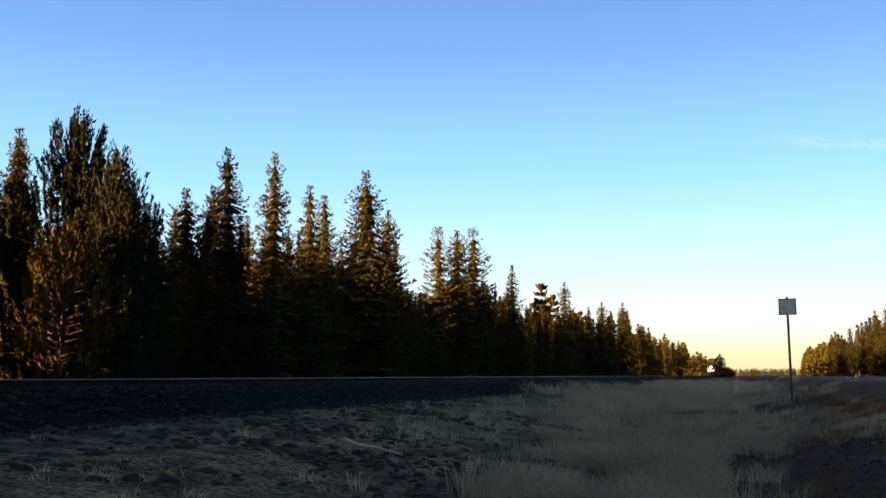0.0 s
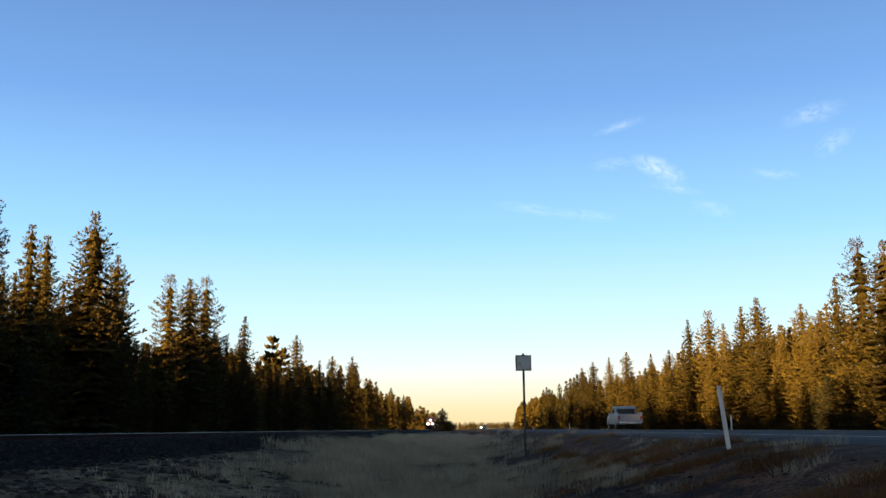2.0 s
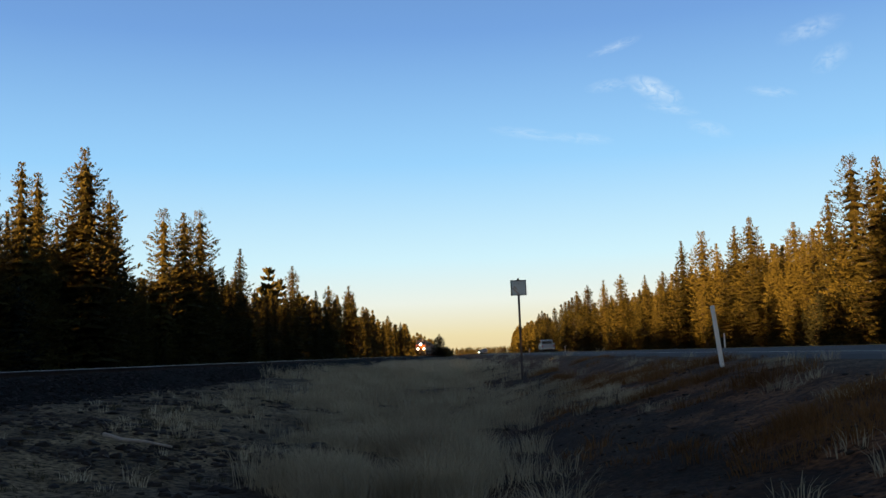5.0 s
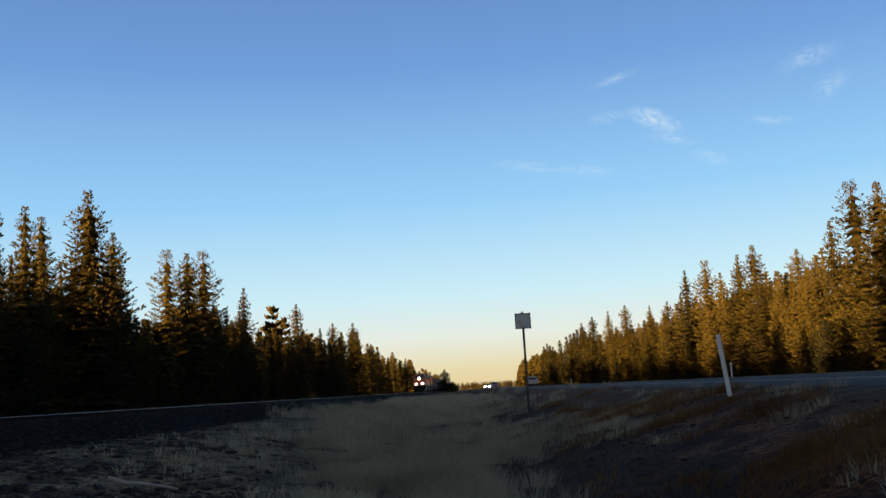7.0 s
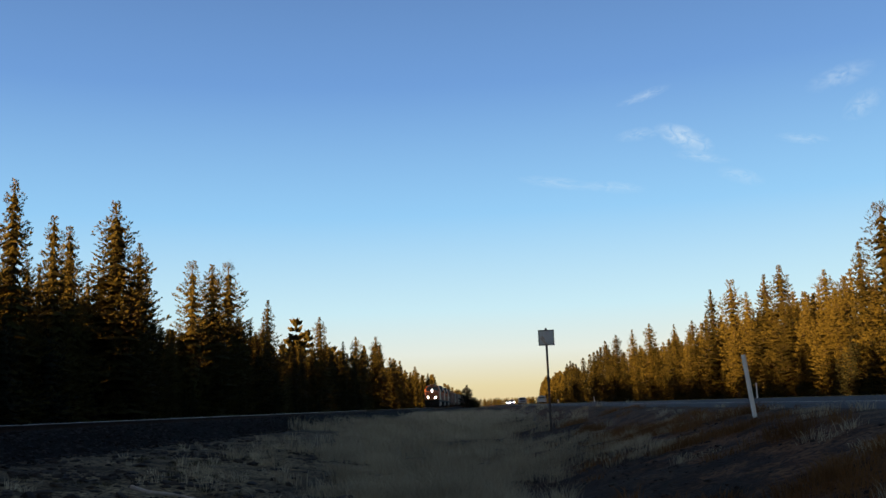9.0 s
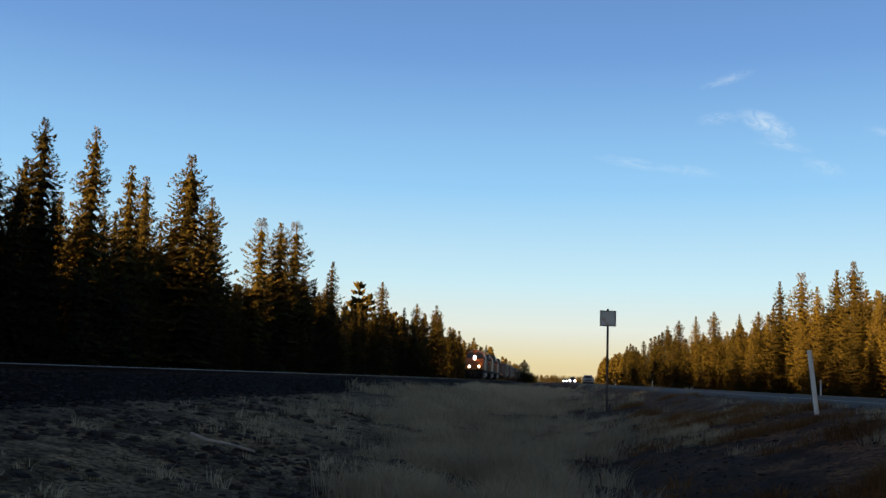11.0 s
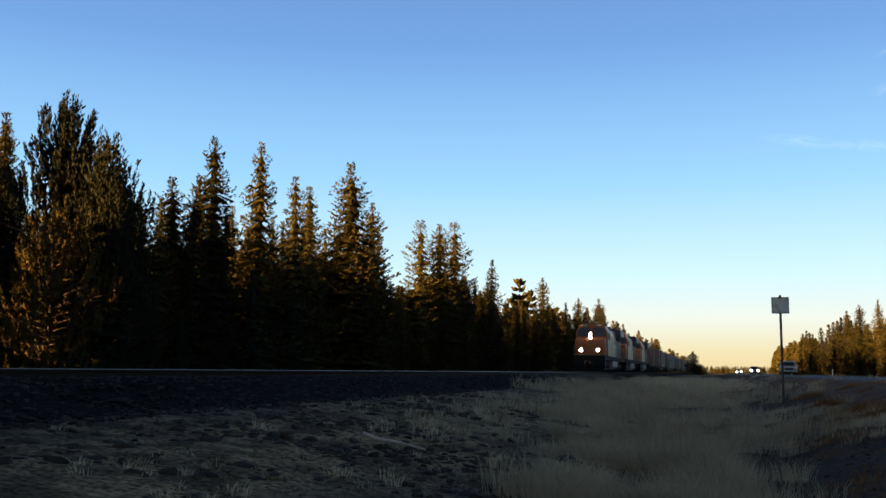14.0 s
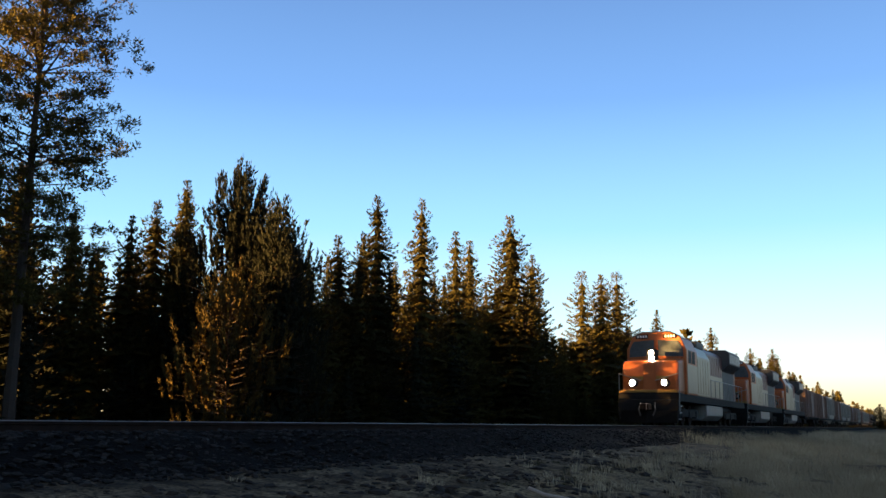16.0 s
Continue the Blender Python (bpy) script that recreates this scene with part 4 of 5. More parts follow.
def car(name, label, category, col, kind, lit):
    """A car with its front towards -y, its wheels on z = 0."""
    e = empty(name, label, category)
    if kind == "pickup":
        L, W, side = 5.6, 1.98, [(0.0, 0.45), (0.05, 0.95), (0.25, 1.10), (1.55, 1.18), (3.55, 1.20), (5.58, 1.22), (5.6, 0.55), (5.4, 0.42)]
        cabp = [(1.45, 1.17), (2.15, 1.80), (2.45, 1.86), (3.35, 1.86), (3.60, 1.78), (3.68, 1.18)]
    else:
        L, W, side = 4.7, 1.86, [(0.0, 0.40), (0.03, 0.80), (0.25, 0.98), (1.25, 1.08), (4.45, 1.12), (4.68, 0.95), (4.7, 0.50), (4.5, 0.36)]
        cabp = [(1.15, 1.06), (1.85, 1.62), (2.2, 1.72), (4.1, 1.70), (4.62, 1.10)]
    part("body", profile(side, "x", -W / 2, W / 2, 0.06), col, e, smooth=False)
    part("cabin", profile(cabp, "x", -W / 2 + 0.12, W / 2 - 0.12, 0.05), col, e)
    (ya, za), (yb, zb) = cabp[0], cabp[1]
    slope = lambda f: (ya + (yb - ya) * f, za + (zb - za) * f)
    bm = bmesh.new()
    (u0, v0), (u1, v1) = slope(0.12), slope(0.92)
    off = 0.02
    vs = [bm.verts.new(p) for p in ((-W / 2 + 0.22, u0 - off, v0 + off), (W / 2 - 0.22, u0 - off, v0 + off), (W / 2 - 0.28, u1 - off, v1 + off), (-W / 2 + 0.28, u1 - off, v1 + off))]
    bm.faces.new(vs)
    bmesh.ops.solidify(bm, geom=list(bm.faces), thickness=0.012)
    part("windscreen", bm, GLASS_DARK, e)
    yr, zr = cabp[-1][0], cabp[-2][1]
    part("rear_window", box(-W / 2 + 0.26, W / 2 - 0.26, yr - 0.10 if kind == "pickup" else yr - 0.24, yr + 0.005 if kind == "pickup" else yr - 0.15, 1.26, zr - 0.12, 0.01), GLASS_DARK, e)
    for s in (-1, 1):
        xo = s * (W / 2 - 0.115)
        for y0, y1 in ((cabp[1][0] + 0.05, cabp[1][0] + 0.62), (cabp[1][0] + 0.70, cabp[-2][0] - 0.08)):
            part("side_window", box(min(xo, xo + s * 0.012), max(xo, xo + s * 0.012), y0, y1, cabp[0][1] + 0.10, zr - 0.12, 0.003), GLASS_DARK, e)
        for y in (0.95, L - 1.05):
            wheel(e, s * (W / 2 - 0.12), y, 0.37 if kind == "pickup" else 0.33, 0.24)
        xl = s * (W / 2 - 0.24)
        part("headlamp", box(xl - 0.13, xl + 0.13, -0.045, 0.05, 0.66, 0.86, 0.03), LAMP_WHITE if lit else CHROME, e, "lit headlamp" if lit else "clear headlamp")
        xt = s * (W / 2 - 0.12)
        part("tail_lamp", box(xt - 0.08, xt + 0.08, L - 0.03, L + 0.025, 0.78, 1.08, 0.015), LAMP_RED, e, "red tail lamp")
        part("mirror", box(s * (W / 2 + 0.02) - 0.09, s * (W / 2 + 0.02) + 0.09, cabp[0][0] + 0.35, cabp[0][0] + 0.45, 1.15, 1.35, 0.03), col, e)
    part("grille", box(-0.5, 0.5, -0.03, 0.05, 0.62, 0.86, 0.02), BLACK_STEEL, e)
    part("front_bumper", box(-W / 2 + 0.04, W / 2 - 0.04, -0.10, 0.08, 0.40, 0.60, 0.04), CHROME if kind == "pickup" else col, e)
    part("rear_bumper", box(-W / 2 + 0.05, W / 2 - 0.05, L - 0.06, L + 0.12, 0.44, 0.64, 0.04), CHROME if kind == "pickup" else col, e, "bright rear bumper")
    part("underside", box(-W / 2 + 0.2, W / 2 - 0.2, 0.3, L - 0.3, 0.22, 0.46), BLACK_STEEL, e)
    if kind == "pickup":
        part("tailgate", box(-0.78, 0.78, L - 0.01, L + 0.018, 0.68, 1.18, 0.01), PAINT_WHITE, e, "paler tailgate")
        part("bed_floor", box(-W / 2 + 0.12, W / 2 - 0.12, 3.85, L - 0.1, 1.19, 1.235), BLACK_STEEL, e)
        for s in (-1, 1):
            part("bed_rail", box(s * (W / 2 - 0.05) - 0.05, s * (W / 2 - 0.05) + 0.05, 3.75, L - 0.02, 1.20, 1.34, 0.02), col, e)
    return e


pickup = car("pickup_truck", "pale blue-white pickup truck with chrome bumper driving away", "pickup truck", PAINT_PALE, "pickup", False)
suv = car("car", "white car approaching on the highway without lights", "car", PAINT_WHITE, "suv", False)
car_b = car("car", "dark car approaching with bright headlamps", "car", PAINT_DARK, "suv", True)
car_c = car("car", "distant car following with small bright headlamps", "car", PAINT_DARK, "suv", True)

# ---- the freight train ----
ORANGE = material("orange_paint", (0.38, 0.092, 0.016), 0.42, vary=0.22, scale=0.9, fine=14, bump=0.08)
CREAM = material("cream_paint", (0.36, 0.28, 0.175), 0.42, vary=0.25, scale=0.7, fine=10, bump=0.08)
MAROON = material("dark_red_paint", (0.13, 0.032, 0.024), 0.45, vary=0.25, scale=0.8, fine=12, bump=0.08)
ROOF_DARK = material("sooty_roof_paint", (0.035, 0.036, 0.040), 0.6, vary=0.35, scale=1.2, fine=15)
YELLOW = material("yellow_stripe_paint", (0.26, 0.14, 0.02), 0.5, vary=0.2, scale=2, fine=20)
TANK_GREY = material("fuel_tank_paint", (0.22, 0.22, 0.21), 0.45, 0.2, vary=0.25, scale=1.5, fine=15)
BOX_BROWN = material("freight_brown_paint", (0.20, 0.11, 0.075), 0.7, vary=0.35, scale=0.6, fine=9, per_object=0.25)
HOPPER_GREY = material("hopper_grey_paint", (0.30, 0.26, 0.21), 0.6, vary=0.3, scale=0.6, fine=9, per_object=0.2)
NUMBER_GLOW = material("number_bar", (0.80, 0.80, 0.76), 0.5, vary=0.15, scale=9, fine=60, bump=0)


def axle_truck(parent, yc, spread, count, r):
    """A wheel truck: side frames, wheels on axles, springs."""
    t = part("wheel_truck", box(-1.18, -1.02, yc - spread - 0.55, yc + spread + 0.55, 0.42, 0.82, 0.05), BLACK_STEEL, parent, "sooty cast steel wheel truck")
    bm = box(1.02, 1.18, yc - spread - 0.55, yc + spread + 0.55, 0.42, 0.82, 0.05)
    add_box(bm, -1.0, 1.0, yc - 0.25, yc + 0.25, 0.5, 0.85, 0.03)
    part("side_frame", bm, BLACK_STEEL, t)
    for i in range(count):
        y = yc - spread + 2 * spread * i / (count - 1)
        for s in (-1, 1):
            bm = cyl((s * 0.69, y, r), (s * 0.83, y, r), r, seg=22)
            add_cyl(bm, (s * 0.67, y, r), (s * 0.70, y, r), r + 0.03, seg=22)
            part("wheel", bm, RAIL_RUST, t)
            part("journal_box", box(s * 1.10 - 0.12, s * 1.10 + 0.12, y - 0.18, y + 0.18, r - 0.16, r + 0.2, 0.04), BLACK_STEEL, t)
        if i:
            part("spring", cyl((-1.1, y - spread / (count - 1), 0.35), (-1.1, y - spread / (count - 1), 0.6), 0.11, seg=8), BLACK_STEEL, t)


def handrail(parent, x, y0, y1, z0, z1, step):
    bm = bmesh.new()
    add_cyl(bm, (x, y0, z1), (x, y1, z1), 0.022, seg=6)
    y = y0
    while y <= y1 + 0.01:
        add_cyl(bm, (x, y, z0), (x, y, z1), 0.02, seg=6)
        y += step
    part("handrail", bm, TANK_GREY, parent, "thin pale handrail with stanchions")


def locomotive(label, lit):
    """Six-axle wide-cab diesel: its front is at y = 0 and it points to -y; z = 0 is the rail head."""
    e = empty("locomotive", label, "locomotive", "freight train")
    part("underframe", box(-1.53, 1.53, 0.75, 21.9, 1.12, 1.50, 0.03), BLACK_STEEL, e)
    # front: plow, coupler, steps
    bm = profile([(-1.40, 0.14), (1.40, 0.14), (1.50, 0.62), (1.50, 1.20), (-1.50, 1.20), (-1.50, 0.62)], "y", 0.45, 0.72, 0.02)
    part("pilot", bm, BLACK_STEEL, e, "dark steel pilot plate")
    bm = bmesh.new()
    pts = [(-1.38, 0.42, 0.12), (0, 0.02, 0.12), (1.38, 0.42, 0.12), (1.38, 0.46, 0.72), (0, 0.20, 0.66), (-1.38, 0.46, 0.72)]
    vs = [bm.verts.new(p) for p in pts]
    bm.faces.new((vs[0], vs[1], vs[4], vs[5]))
    bm.faces.new((vs[1], vs[2], vs[3], vs[4]))
    bmesh.ops.solidify(bm, geom=list(bm.faces), thickness=0.03)
    part("snow_plow", bm, BLACK_STEEL, e, "dark V-shaped plow")
    bm = box(-0.17, 0.17, -0.20, 0.5, 0.72, 1.02, 0.05)
    add_box(bm, -0.24, 0.10, -0.42, -0.15, 0.70, 1.02, 0.05)
    part("coupler", bm, RAIL_RUST, e)
    for s in (-1, 1):
        for k in range(4):
            part("step", box(s * 1.32 - 0.20, s * 1.32 + 0.20, 0.72 + 0.10 * k, 1.02 + 0.10 * k, 0.28 + 0.30 * k, 0.33 + 0.30 * k, 0.01), GALV, e)
        bm = bmesh.new()
        add_cyl(bm, (s * 1.5, 0.72, 0.55), (s * 1.5, 0.72, 2.45), 0.024, seg=6)
        add_cyl(bm, (s * 1.5, 0.72, 2.45), (s * 0.35, 0.62, 2.10), 0.022, seg=6)
        part("front_grab_rail", bm, TANK_GREY, e)
        # air hoses
        bm = bmesh.new()
        for (a, b) in (((s * 0.35, 0.42, 1.05), (s * 0.42, 0.18, 0.72)), ((s * 0.42, 0.18, 0.72), (s * 0.30, 0.08, 0.45))):
            add_cyl(bm, a, b, 0.035, seg=7)
        part("air_hose", bm, RUBBER, e)
    part("front_platform", box(-1.50, 1.50, 0.55, 1.6, 1.14, 1.54, 0.03), BLACK_STEEL, e)
    part("platform_edge", box(-1.46, 1.46, 0.535, 0.72, 1.545, 1.66, 0.015), YELLOW, e, "yellow front platform edge")
    # short nose with sloped, chamfered top
    nose = profile([(1.05, 1.50), (0.98, 2.60), (1.12, 3.06), (2.85, 3.30), (2.85, 1.50)], "x", -1.42, 1.42, 0.14)
    part("nose", nose, ORANGE, e, "orange wide nose")
    part("nose_door", box(-0.32, 0.32, 0.945, 1.0, 1.56, 2.95, 0.02), ORANGE, e)
    part("nose_emblem", box(-0.92, 0.92, 0.968, 0.975, 2.16, 2.34), YELLOW, e, "pale yellow winged stripe")
    # cab
    cab = profile([(-1.53, 1.50), (-1.55, 3.70), (-1.25, 4.32), (-0.70, 4.56), (0.70, 4.56), (1.25, 4.32), (1.55, 3.70), (1.53, 1.50)], "y", 2.55, 5.35, 0.05)
    part("cab", cab, ORANGE, e, "orange cab")
    for s in (-1, 1):
        bm = profile([(s * 0.10, 3.40), (s * 1.40, 3.34), (s * 1.36, 3.78), (s * 1.15, 4.12), (s * 0.10, 4.18)], "y", 2.50, 2.56)
        part("windscreen", bm, CAB_GLASS, e, "windscreen pane coloured grey for reflected sky")
        part("number_board", box(s * 0.72 - 0.33, s * 0.72 + 0.33, 2.50, 2.60, 4.26, 4.46, 0.02), BLACK_STEEL, e, "dark number board with pale bars")
        for k in range(4):
            part("number_bar", box(s * 0.72 - 0.24 + 0.14 * k, s * 0.72 - 0.15 + 0.14 * k, 2.492, 2.505, 4.30, 4.42), NUMBER_GLOW, e)
        xw = s * 1.555
        for y0, y1 in ((3.0, 3.75), (3.9, 4.7)):
            part("cab_side_window", box(min(xw, xw - s * 0.03), max(xw, xw - s * 0.03), y0, y1, 3.05, 3.68, 0.01), WINDOW_MATT, e)
        part("cab_side_panel", box(min(s * 1.535, s * 1.562), max(s * 1.535, s * 1.562), 2.65, 5.3, 1.58, 2.98, 0.008), CREAM, e, "pale cream side panel")
        # lamps
        part("ditch_light_housing", cyl((s * 0.80, 0.60, 2.0), (s * 0.80, 0.98, 2.0), 0.20, seg=18), BLACK_STEEL, e)
        part("ditch_light", cyl((s * 0.80, 0.585, 2.0), (s * 0.80, 0.605, 2.0), 0.125, seg=18), LAMP_LOCO if lit else CHROME, e, "bright ditch light" if lit else "")
    part("headlight_housing", box(-0.25, 0.25, 1.42, 1.9, 2.98, 3.66, 0.05), BLACK_STEEL, e)
    for z in (3.20, 3.48):
        part("headlight", cyl((0, 1.40, z), (0, 1.425, z), 0.115, seg=18), LAMP_LOCO if lit else CHROME, e, "bright twin headlight" if lit else "")
    part("cab_roof", profile([(-1.30, 4.33), (-0.72, 4.575), (0.72, 4.575), (1.30, 4.33), (0.72, 4.61), (-0.72, 4.61)], "y", 2.6, 5.3), ROOF_DARK, e)
    part("roof_horn", cyl((-0.3, 4.2, 4.75), (-0.3, 3.7, 4.75), 0.04, 0.09, 10), GALV, e)
    part("antenna_dome", cyl((0.35, 3.6, 4.58), (0.35, 3.6, 4.72), 0.16, 0.12, 12), POST_WHITE, e)
    # equipment cabinet and long hood
    part("equipment_cabinet", profile([(-1.50, 1.50), (-1.50, 3.55), (-1.15, 4.10), (1.15, 4.10), (1.50, 3.55), (1.50, 1.50)], "y", 5.40, 9.4, 0.05), CREAM, e, "pale cream cabinet behind the cab")
    part("engine_hood", profile([(-1.05, 1.50), (-1.05, 4.02), (-0.82, 4.30), (0.82, 4.30), (1.05, 4.02), (1.05, 1.50)], "y", 9.4, 16.2, 0.04), MAROON, e, "dark red long hood")
    part("hood_stripe", box(-1.066, 1.066, 9.5, 16.1, 1.62, 2.85, 0.01), CREAM, e, "pale lower hood band")
    part("radiator_cab", profile([(-1.05, 1.50), (-1.05, 3.30), (-1.53, 3.72), (-1.53, 4.42), (-1.30, 4.60), (1.30, 4.60), (1.53, 4.42), (1.53, 3.72), (1.05, 3.30), (1.05, 1.50)], "y", 16.2, 20.6, 0.03), ROOF_DARK, e, "flared dark radiator section")
    part("rear_hood", box(-1.05, 1.05, 20.6, 21.3, 1.5, 3.6, 0.05), MAROON, e)
    for s in (-1, 1):
        for k in range(10):
            y = 9.75 + 0.63 * k
            part("hood_door", box(min(s * 1.05, s * 1.078), max(s * 1.05, s * 1.078), y, y + 0.55, 2.92, 3.92, 0.008), MAROON, e)
        for k in range(7):
            y = 16.45 + 0.58 * k
            part("radiator_grille", box(min(s * 1.53, s * 1.545), max(s * 1.53, s * 1.545), y, y + 0.5, 3.80, 4.36, 0.005), TANK_GREY, e)
        for k in range(5):
            y = 5.6 + 0.74 * k
            part("cabinet_door", box(min(s * 1.50, s * 1.522), max(s * 1.50, s * 1.522), y, y + 0.66, 1.66, 3.40, 0.008), CREAM, e)
        handrail(e, s * 1.47, 9.6, 21.2, 1.52, 2.50, 1.45)
        part("air_tank", cyl((s * 1.15, 13.9, 0.95), (s * 1.15, 16.3, 0.95), 0.19, seg=12), BLACK_STEEL, e)
    for y in (11.0, 13.2):
        part("roof_fan", cyl((0, y, 4.28), (0, y, 4.42), 0.55, 0.5, 18), ROOF_DARK, e)
    part("exhaust_stack", box(-0.35, 0.35, 14.4, 15.3, 4.26, 4.50, 0.04), BLACK_STEEL, e)
    part("dynamic_brake_hatch", box(-1.2, 1.2, 7.2, 9.2, 4.06, 4.46, 0.06), ROOF_DARK, e)
    part("fuel_tank", profile([(-1.42, 1.10), (-1.42, 0.55), (-1.10, 0.28), (1.10, 0.28), (1.42, 0.55), (1.42, 1.10)], "y", 8.3, 13.6, 0.05), TANK_GREY, e, "pale grey fuel tank")
    axle_truck(e, 4.6, 1.85, 3, 0.53)
    axle_truck(e, 18.0, 1.85, 3, 0.53)
    e.scale = (1, 1, 1.045)
    return e


def boxcar(label, mat, hopper):
    e = empty("freight_car", label, "freight car", "freight train")
    L = 16.6
    part("underframe", box(-1.35, 1.35, 0.5, L - 0.5, 0.95, 1.20, 0.03), BLACK_STEEL, e)
    if hopper:
        part("body", profile([(0.9, 1.75), (0.9, 4.1), (1.5, 4.42), (L - 1.5, 4.42), (L - 0.9, 4.1), (L - 0.9, 1.75), (L - 3.2, 1.2), (3.2, 1.2)], "x", -1.5, 1.5, 0.06), mat, e)
        part("roof_walk", box(-0.35, 0.35, 1.4, L - 1.4, 4.50, 4.56), GALV, e)
        for k in range(4):
            part("hatch", cyl((0, 2.8 + 3.6 * k, 4.40), (0, 2.8 + 3.6 * k, 4.50), 0.42, seg=14), mat, e)
            part("discharge_chute", profile([(2.3 + 3.3 * k, 1.25), (3.1 + 3.3 * k, 0.5), (3.7 + 3.3 * k, 0.5), (4.5 + 3.3 * k, 1.25)], "x", -1.1, 1.1), mat, e)
    else:
        part("body", profile([(-1.52, 1.15), (-1.52, 4.25), (-1.1, 4.42), (0, 4.52), (1.1, 4.42), (1.52, 4.25), (1.52, 1.15)], "y", 0.6, L - 0.6, 0.03), mat, e)
        for s in (-1, 1):
            part("sliding_door", box(min(s * 1.53, s * 1.60), max(s * 1.53, s * 1.60), L / 2 - 1.6, L / 2 + 1.6, 1.25, 4.05, 0.01), mat, e)
    for s in (-1, 1):
        for k in range(13):
            y = 1.2 + k * (L - 2.4) / 12
            part("rib", box(min(s * 1.5, s * 1.585), max(s * 1.5, s * 1.585), y - 0.05, y + 0.05, 1.75 if hopper else 1.2, 4.15, 0.01), mat, e)
        bm = bmesh.new()
        for k in range(8):
            add_cyl(bm, (s * 1.62, 0.75, 1.1 + 0.4 * k), (s * 1.62, 1.2, 1.1 + 0.4 * k), 0.015, seg=6)
        for yy in (0.75, 1.2):
            add_cyl(bm, (s * 1.62, yy, 0.9), (s * 1.62, yy, 4.2), 0.018, seg=6)
        part("ladder", bm, mat, e)
    bm = box(-0.15, 0.15, -0.25, 0.6, 0.72, 1.0, 0.04)
    add_box(bm, -0.15, 0.15, L - 0.6, L + 0.25, 0.72, 1.0, 0.04)
    part("coupler", bm, RAIL_RUST, e)
    axle_truck(e, 2.3, 0.88, 2, 0.46)
    axle_truck(e, L - 2.3, 0.88, 2, 0.46)
    return e


lead = locomotive("orange diesel locomotive with three blazing headlights leading the train", True)
second = locomotive("trailing diesel locomotive, cream and dark red", False)
box_a = boxcar("rust-brown ribbed freight boxcar coupled in the train", BOX_BROWN, False)
hop_a = boxcar("dusty grey covered hopper car coupled in the train", HOPPER_GREY, True)
TRAIN = [(lead, 0.0), (second, 22.9), (copy_thing(second, Matrix()), 45.8)]
offset = 68.8
for i, c in enumerate("bbhbhhbbhbhhhbbhbh"):
    src = box_a if c == "b" else hop_a
    first = (c == "b" and i == 0) or (c == "h" and i == 2)
    TRAIN.append((src if first else copy_thing(src, Matrix()), offset))
    offset += 17.2

# ---- high thin clouds ----
def cloud_material(seed, gain_by):
    m = bpy.data.materials.new("cloud")
    m.use_nodes = True
    n, l = m.node_tree.nodes, m.node_tree.links
    n.clear()
    out, em, tr, mix = n.new("ShaderNodeOutputMaterial"), n.new("ShaderNodeEmission"), n.new("ShaderNodeBsdfTransparent"), n.new("ShaderNodeMixShader")
    em.inputs["Color"].default_value, em.inputs["Strength"].default_value = (0.80, 0.92, 1.0, 1), 0.125
    co, mp, noi, gr = n.new("ShaderNodeTexCoord"), n.new("ShaderNodeMapping"), n.new("ShaderNodeTexNoise"), n.new("ShaderNodeTexGradient")
    gr.gradient_type = "SPHERICAL"
    mp.inputs["Scale"].default_value, mp.inputs["Location"].default_value = (2.4, 1.3, 1.0), (seed, seed * 2, 0)
    noi.inputs["Scale"].default_value, noi.inputs["Detail"].default_value, noi.inputs["Distortion"].default_value = 1.1, 3, 1.2
    l.new(co.outputs["Object"], mp.inputs["Vector"])
    l.new(mp.outputs[0], noi.inputs["Vector"])
    l.new(co.outputs["Object"], gr.inputs["Vector"])
    r1 = n.new("ShaderNodeMapRange")
    r1.inputs["From Min"].default_value, r1.inputs["From Max"].default_value = 0.30, 0.85
    l.new(noi.outputs[0], r1.inputs["Value"])
    mul, gain = n.new("ShaderNodeMath"), n.new("ShaderNodeMath")
    mul.operation, gain.operation = "MULTIPLY", "MULTIPLY"
    l.new(r1.outputs[0], mul.inputs[0])
    l.new(gr.outputs["Fac"], mul.inputs[1])
    l.new(mul.outputs[0], gain.inputs[0])
    gain.inputs[1].default_value = gain_by
    gain.use_clamp = True
    l.new(gain.outputs[0], mix.inputs[0])
    l.new(tr.outputs[0], mix.inputs[1])
    l.new(em.outputs[0], mix.inputs[2])
    l.new(mix.outputs[0], out.inputs["Surface"])
    return m


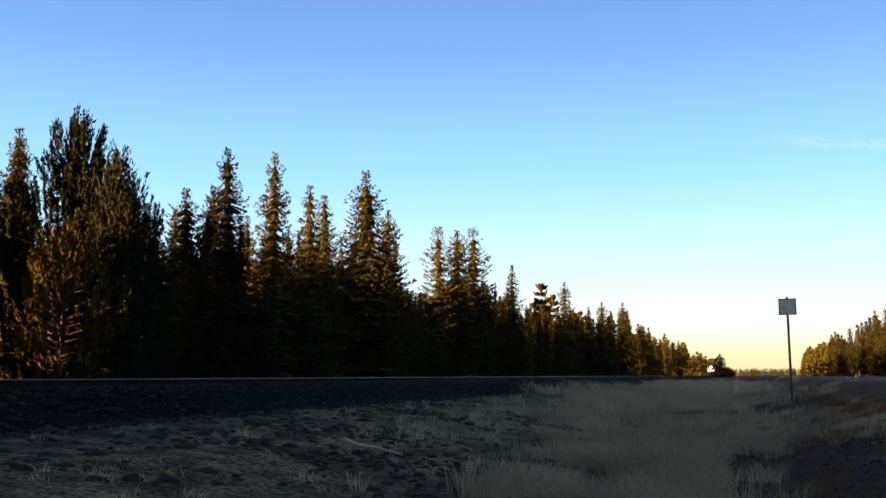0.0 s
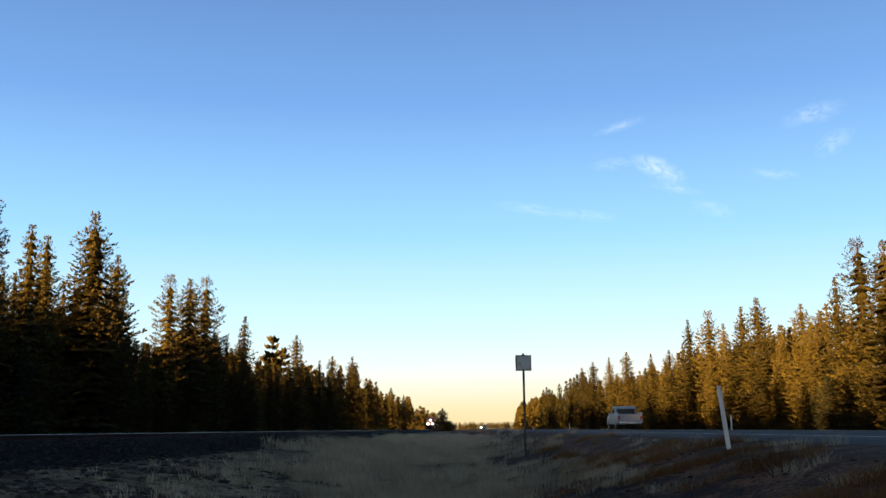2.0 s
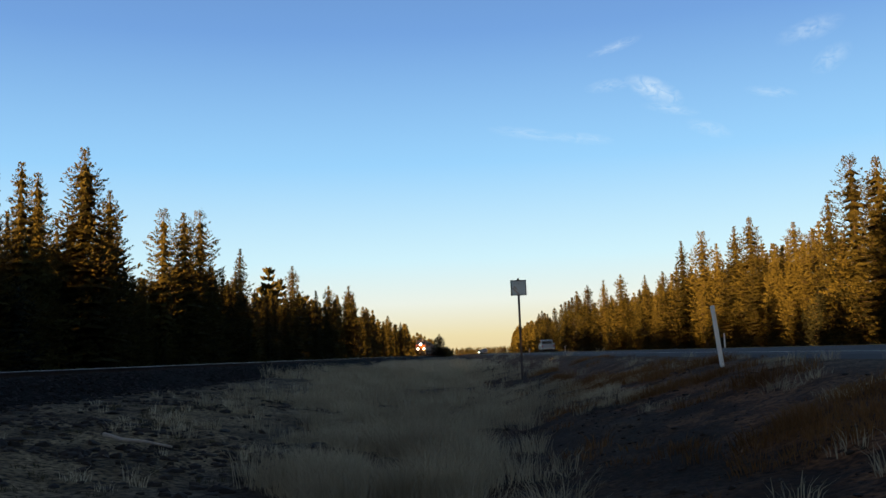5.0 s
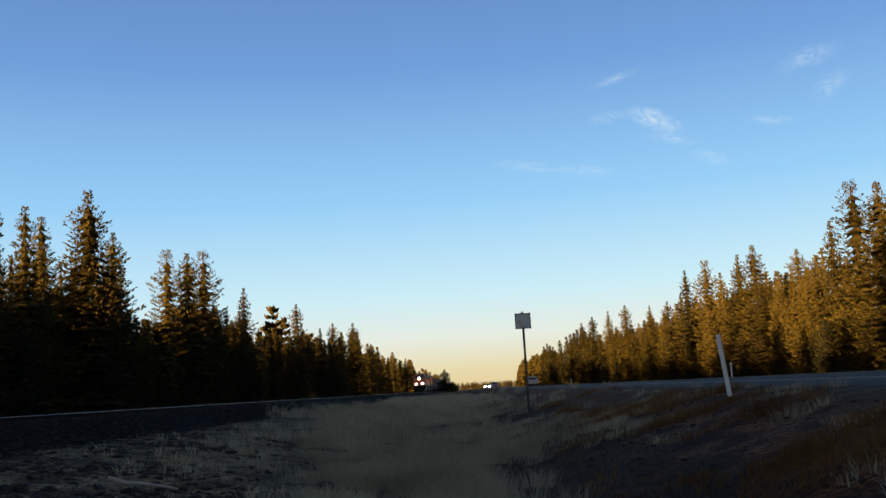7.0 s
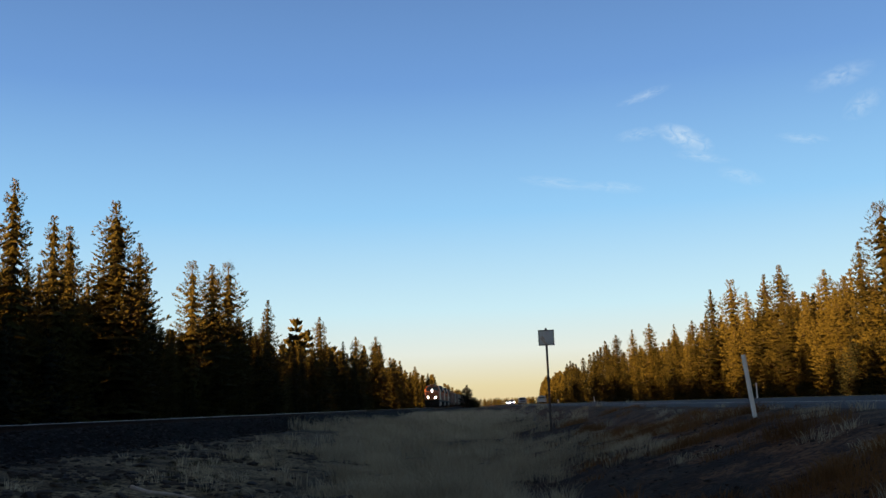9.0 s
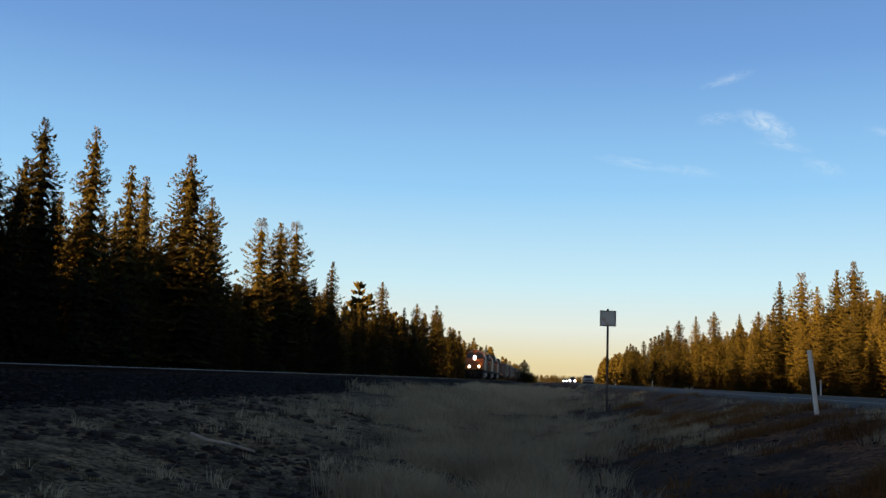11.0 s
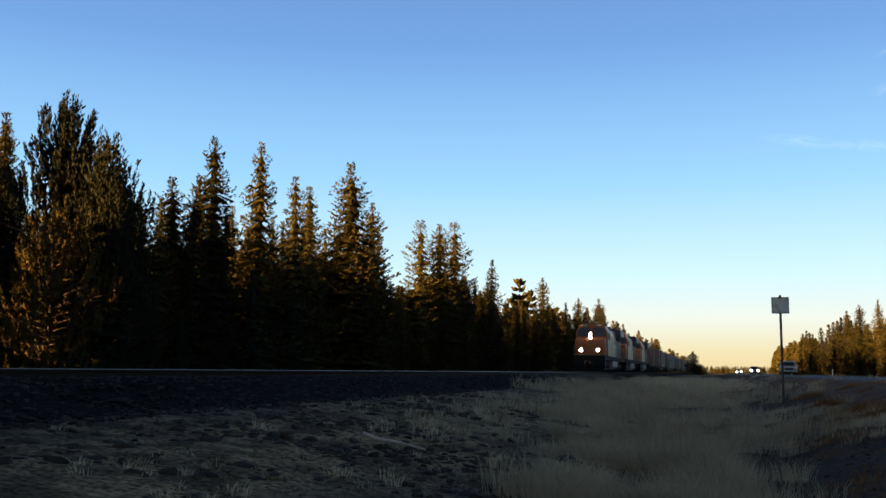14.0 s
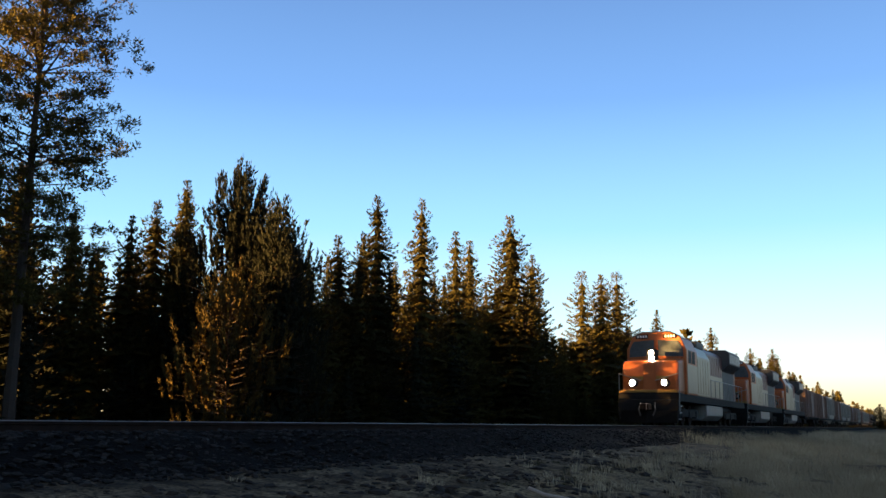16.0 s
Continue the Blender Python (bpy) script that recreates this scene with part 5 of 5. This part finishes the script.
CLOUDS = []
for i, (az, el, w, h, tilt) in enumerate([(12.6, 15.1, 1.9, 0.75, -28), (9.9, 15.6, 1.5, 0.45, 5), (8.2, 12.6, 2.0, 0.40, -8), (4.9, 13.1, 2.6, 0.40, -10), (15.6, 12.6, 1.5, 0.50, -20), (21.6, 17.4, 2.0, 0.7, 12), (22.6, 15.7, 1.3, 0.7, 30), (10.4, 17.8, 1.8, 0.35, 15), (13.5, 13.9, 1.8, 0.35, -14), (19.2, 14.3, 1.6, 0.35, -12)]):
    R = 3600
    bm = bmesh.new()
    bmesh.ops.create_circle(bm, cap_ends=True, segments=24, radius=1)
    ob = part("cloud", bm, cloud_material(3.1 * i + 1, 1.1 if i == 0 else 0.45), None)
    tagged(ob, "thin white evening cloud wisp", "cloud", kind="structure")
    sc = R * math.tan(radians(1.0))
    ob.scale = (w * sc, h * sc, 1)
    ob.visible_shadow = False
    CLOUDS.append((ob, az, el, tilt, R))


# ---- motion ----
def on_lane(x, y, away):
    b = float(bend(y))
    if away:
        return pose(x + b, y, ROAD_Z + 0.02, 0, 0, 180)
    return pose(x + b, y, ROAD_Z + 0.02)


def motions():
    ticks = [0, 0.5] + [float(i) for i in range(1, 16)] + [15.5, 16.0]
    for thing, back_by in TRAIN:
        walk(thing, [(t, pose(TRACK_X, 46.6 + 22.1 * (16 - t) + back_by, RAIL_Z)) for t in ticks])
    walk(pickup, [(t, on_lane(13.4, 13.4 * 2.6 + 4.0 + 21.5 * t, True)) for t in ticks])
    walk(suv, [(t, on_lane(9.0, 112 + 22 * (14.5 - t), False)) for t in ticks])
    walk(car_b, [(t, on_lane(9.0, 212 + 22 * (14.5 - t), False)) for t in ticks])
    walk(car_c, [(t, on_lane(9.2, 375 + 22 * (14.5 - t), False)) for t in ticks])
    for ob, az, el, tilt, R in CLOUDS:
        rows = []
        for t in (0.0, 8.0, 16.0):
            a = radians(az + 0.065 * (t - 5.5))
            e = radians(el)
            p = Vector((math.sin(a) * math.cos(e), math.cos(a) * math.cos(e), math.sin(e))) * R
            rows.append((t, look(p, (0, 0, EYE), -tilt)))
        walk(ob, rows)


motions()
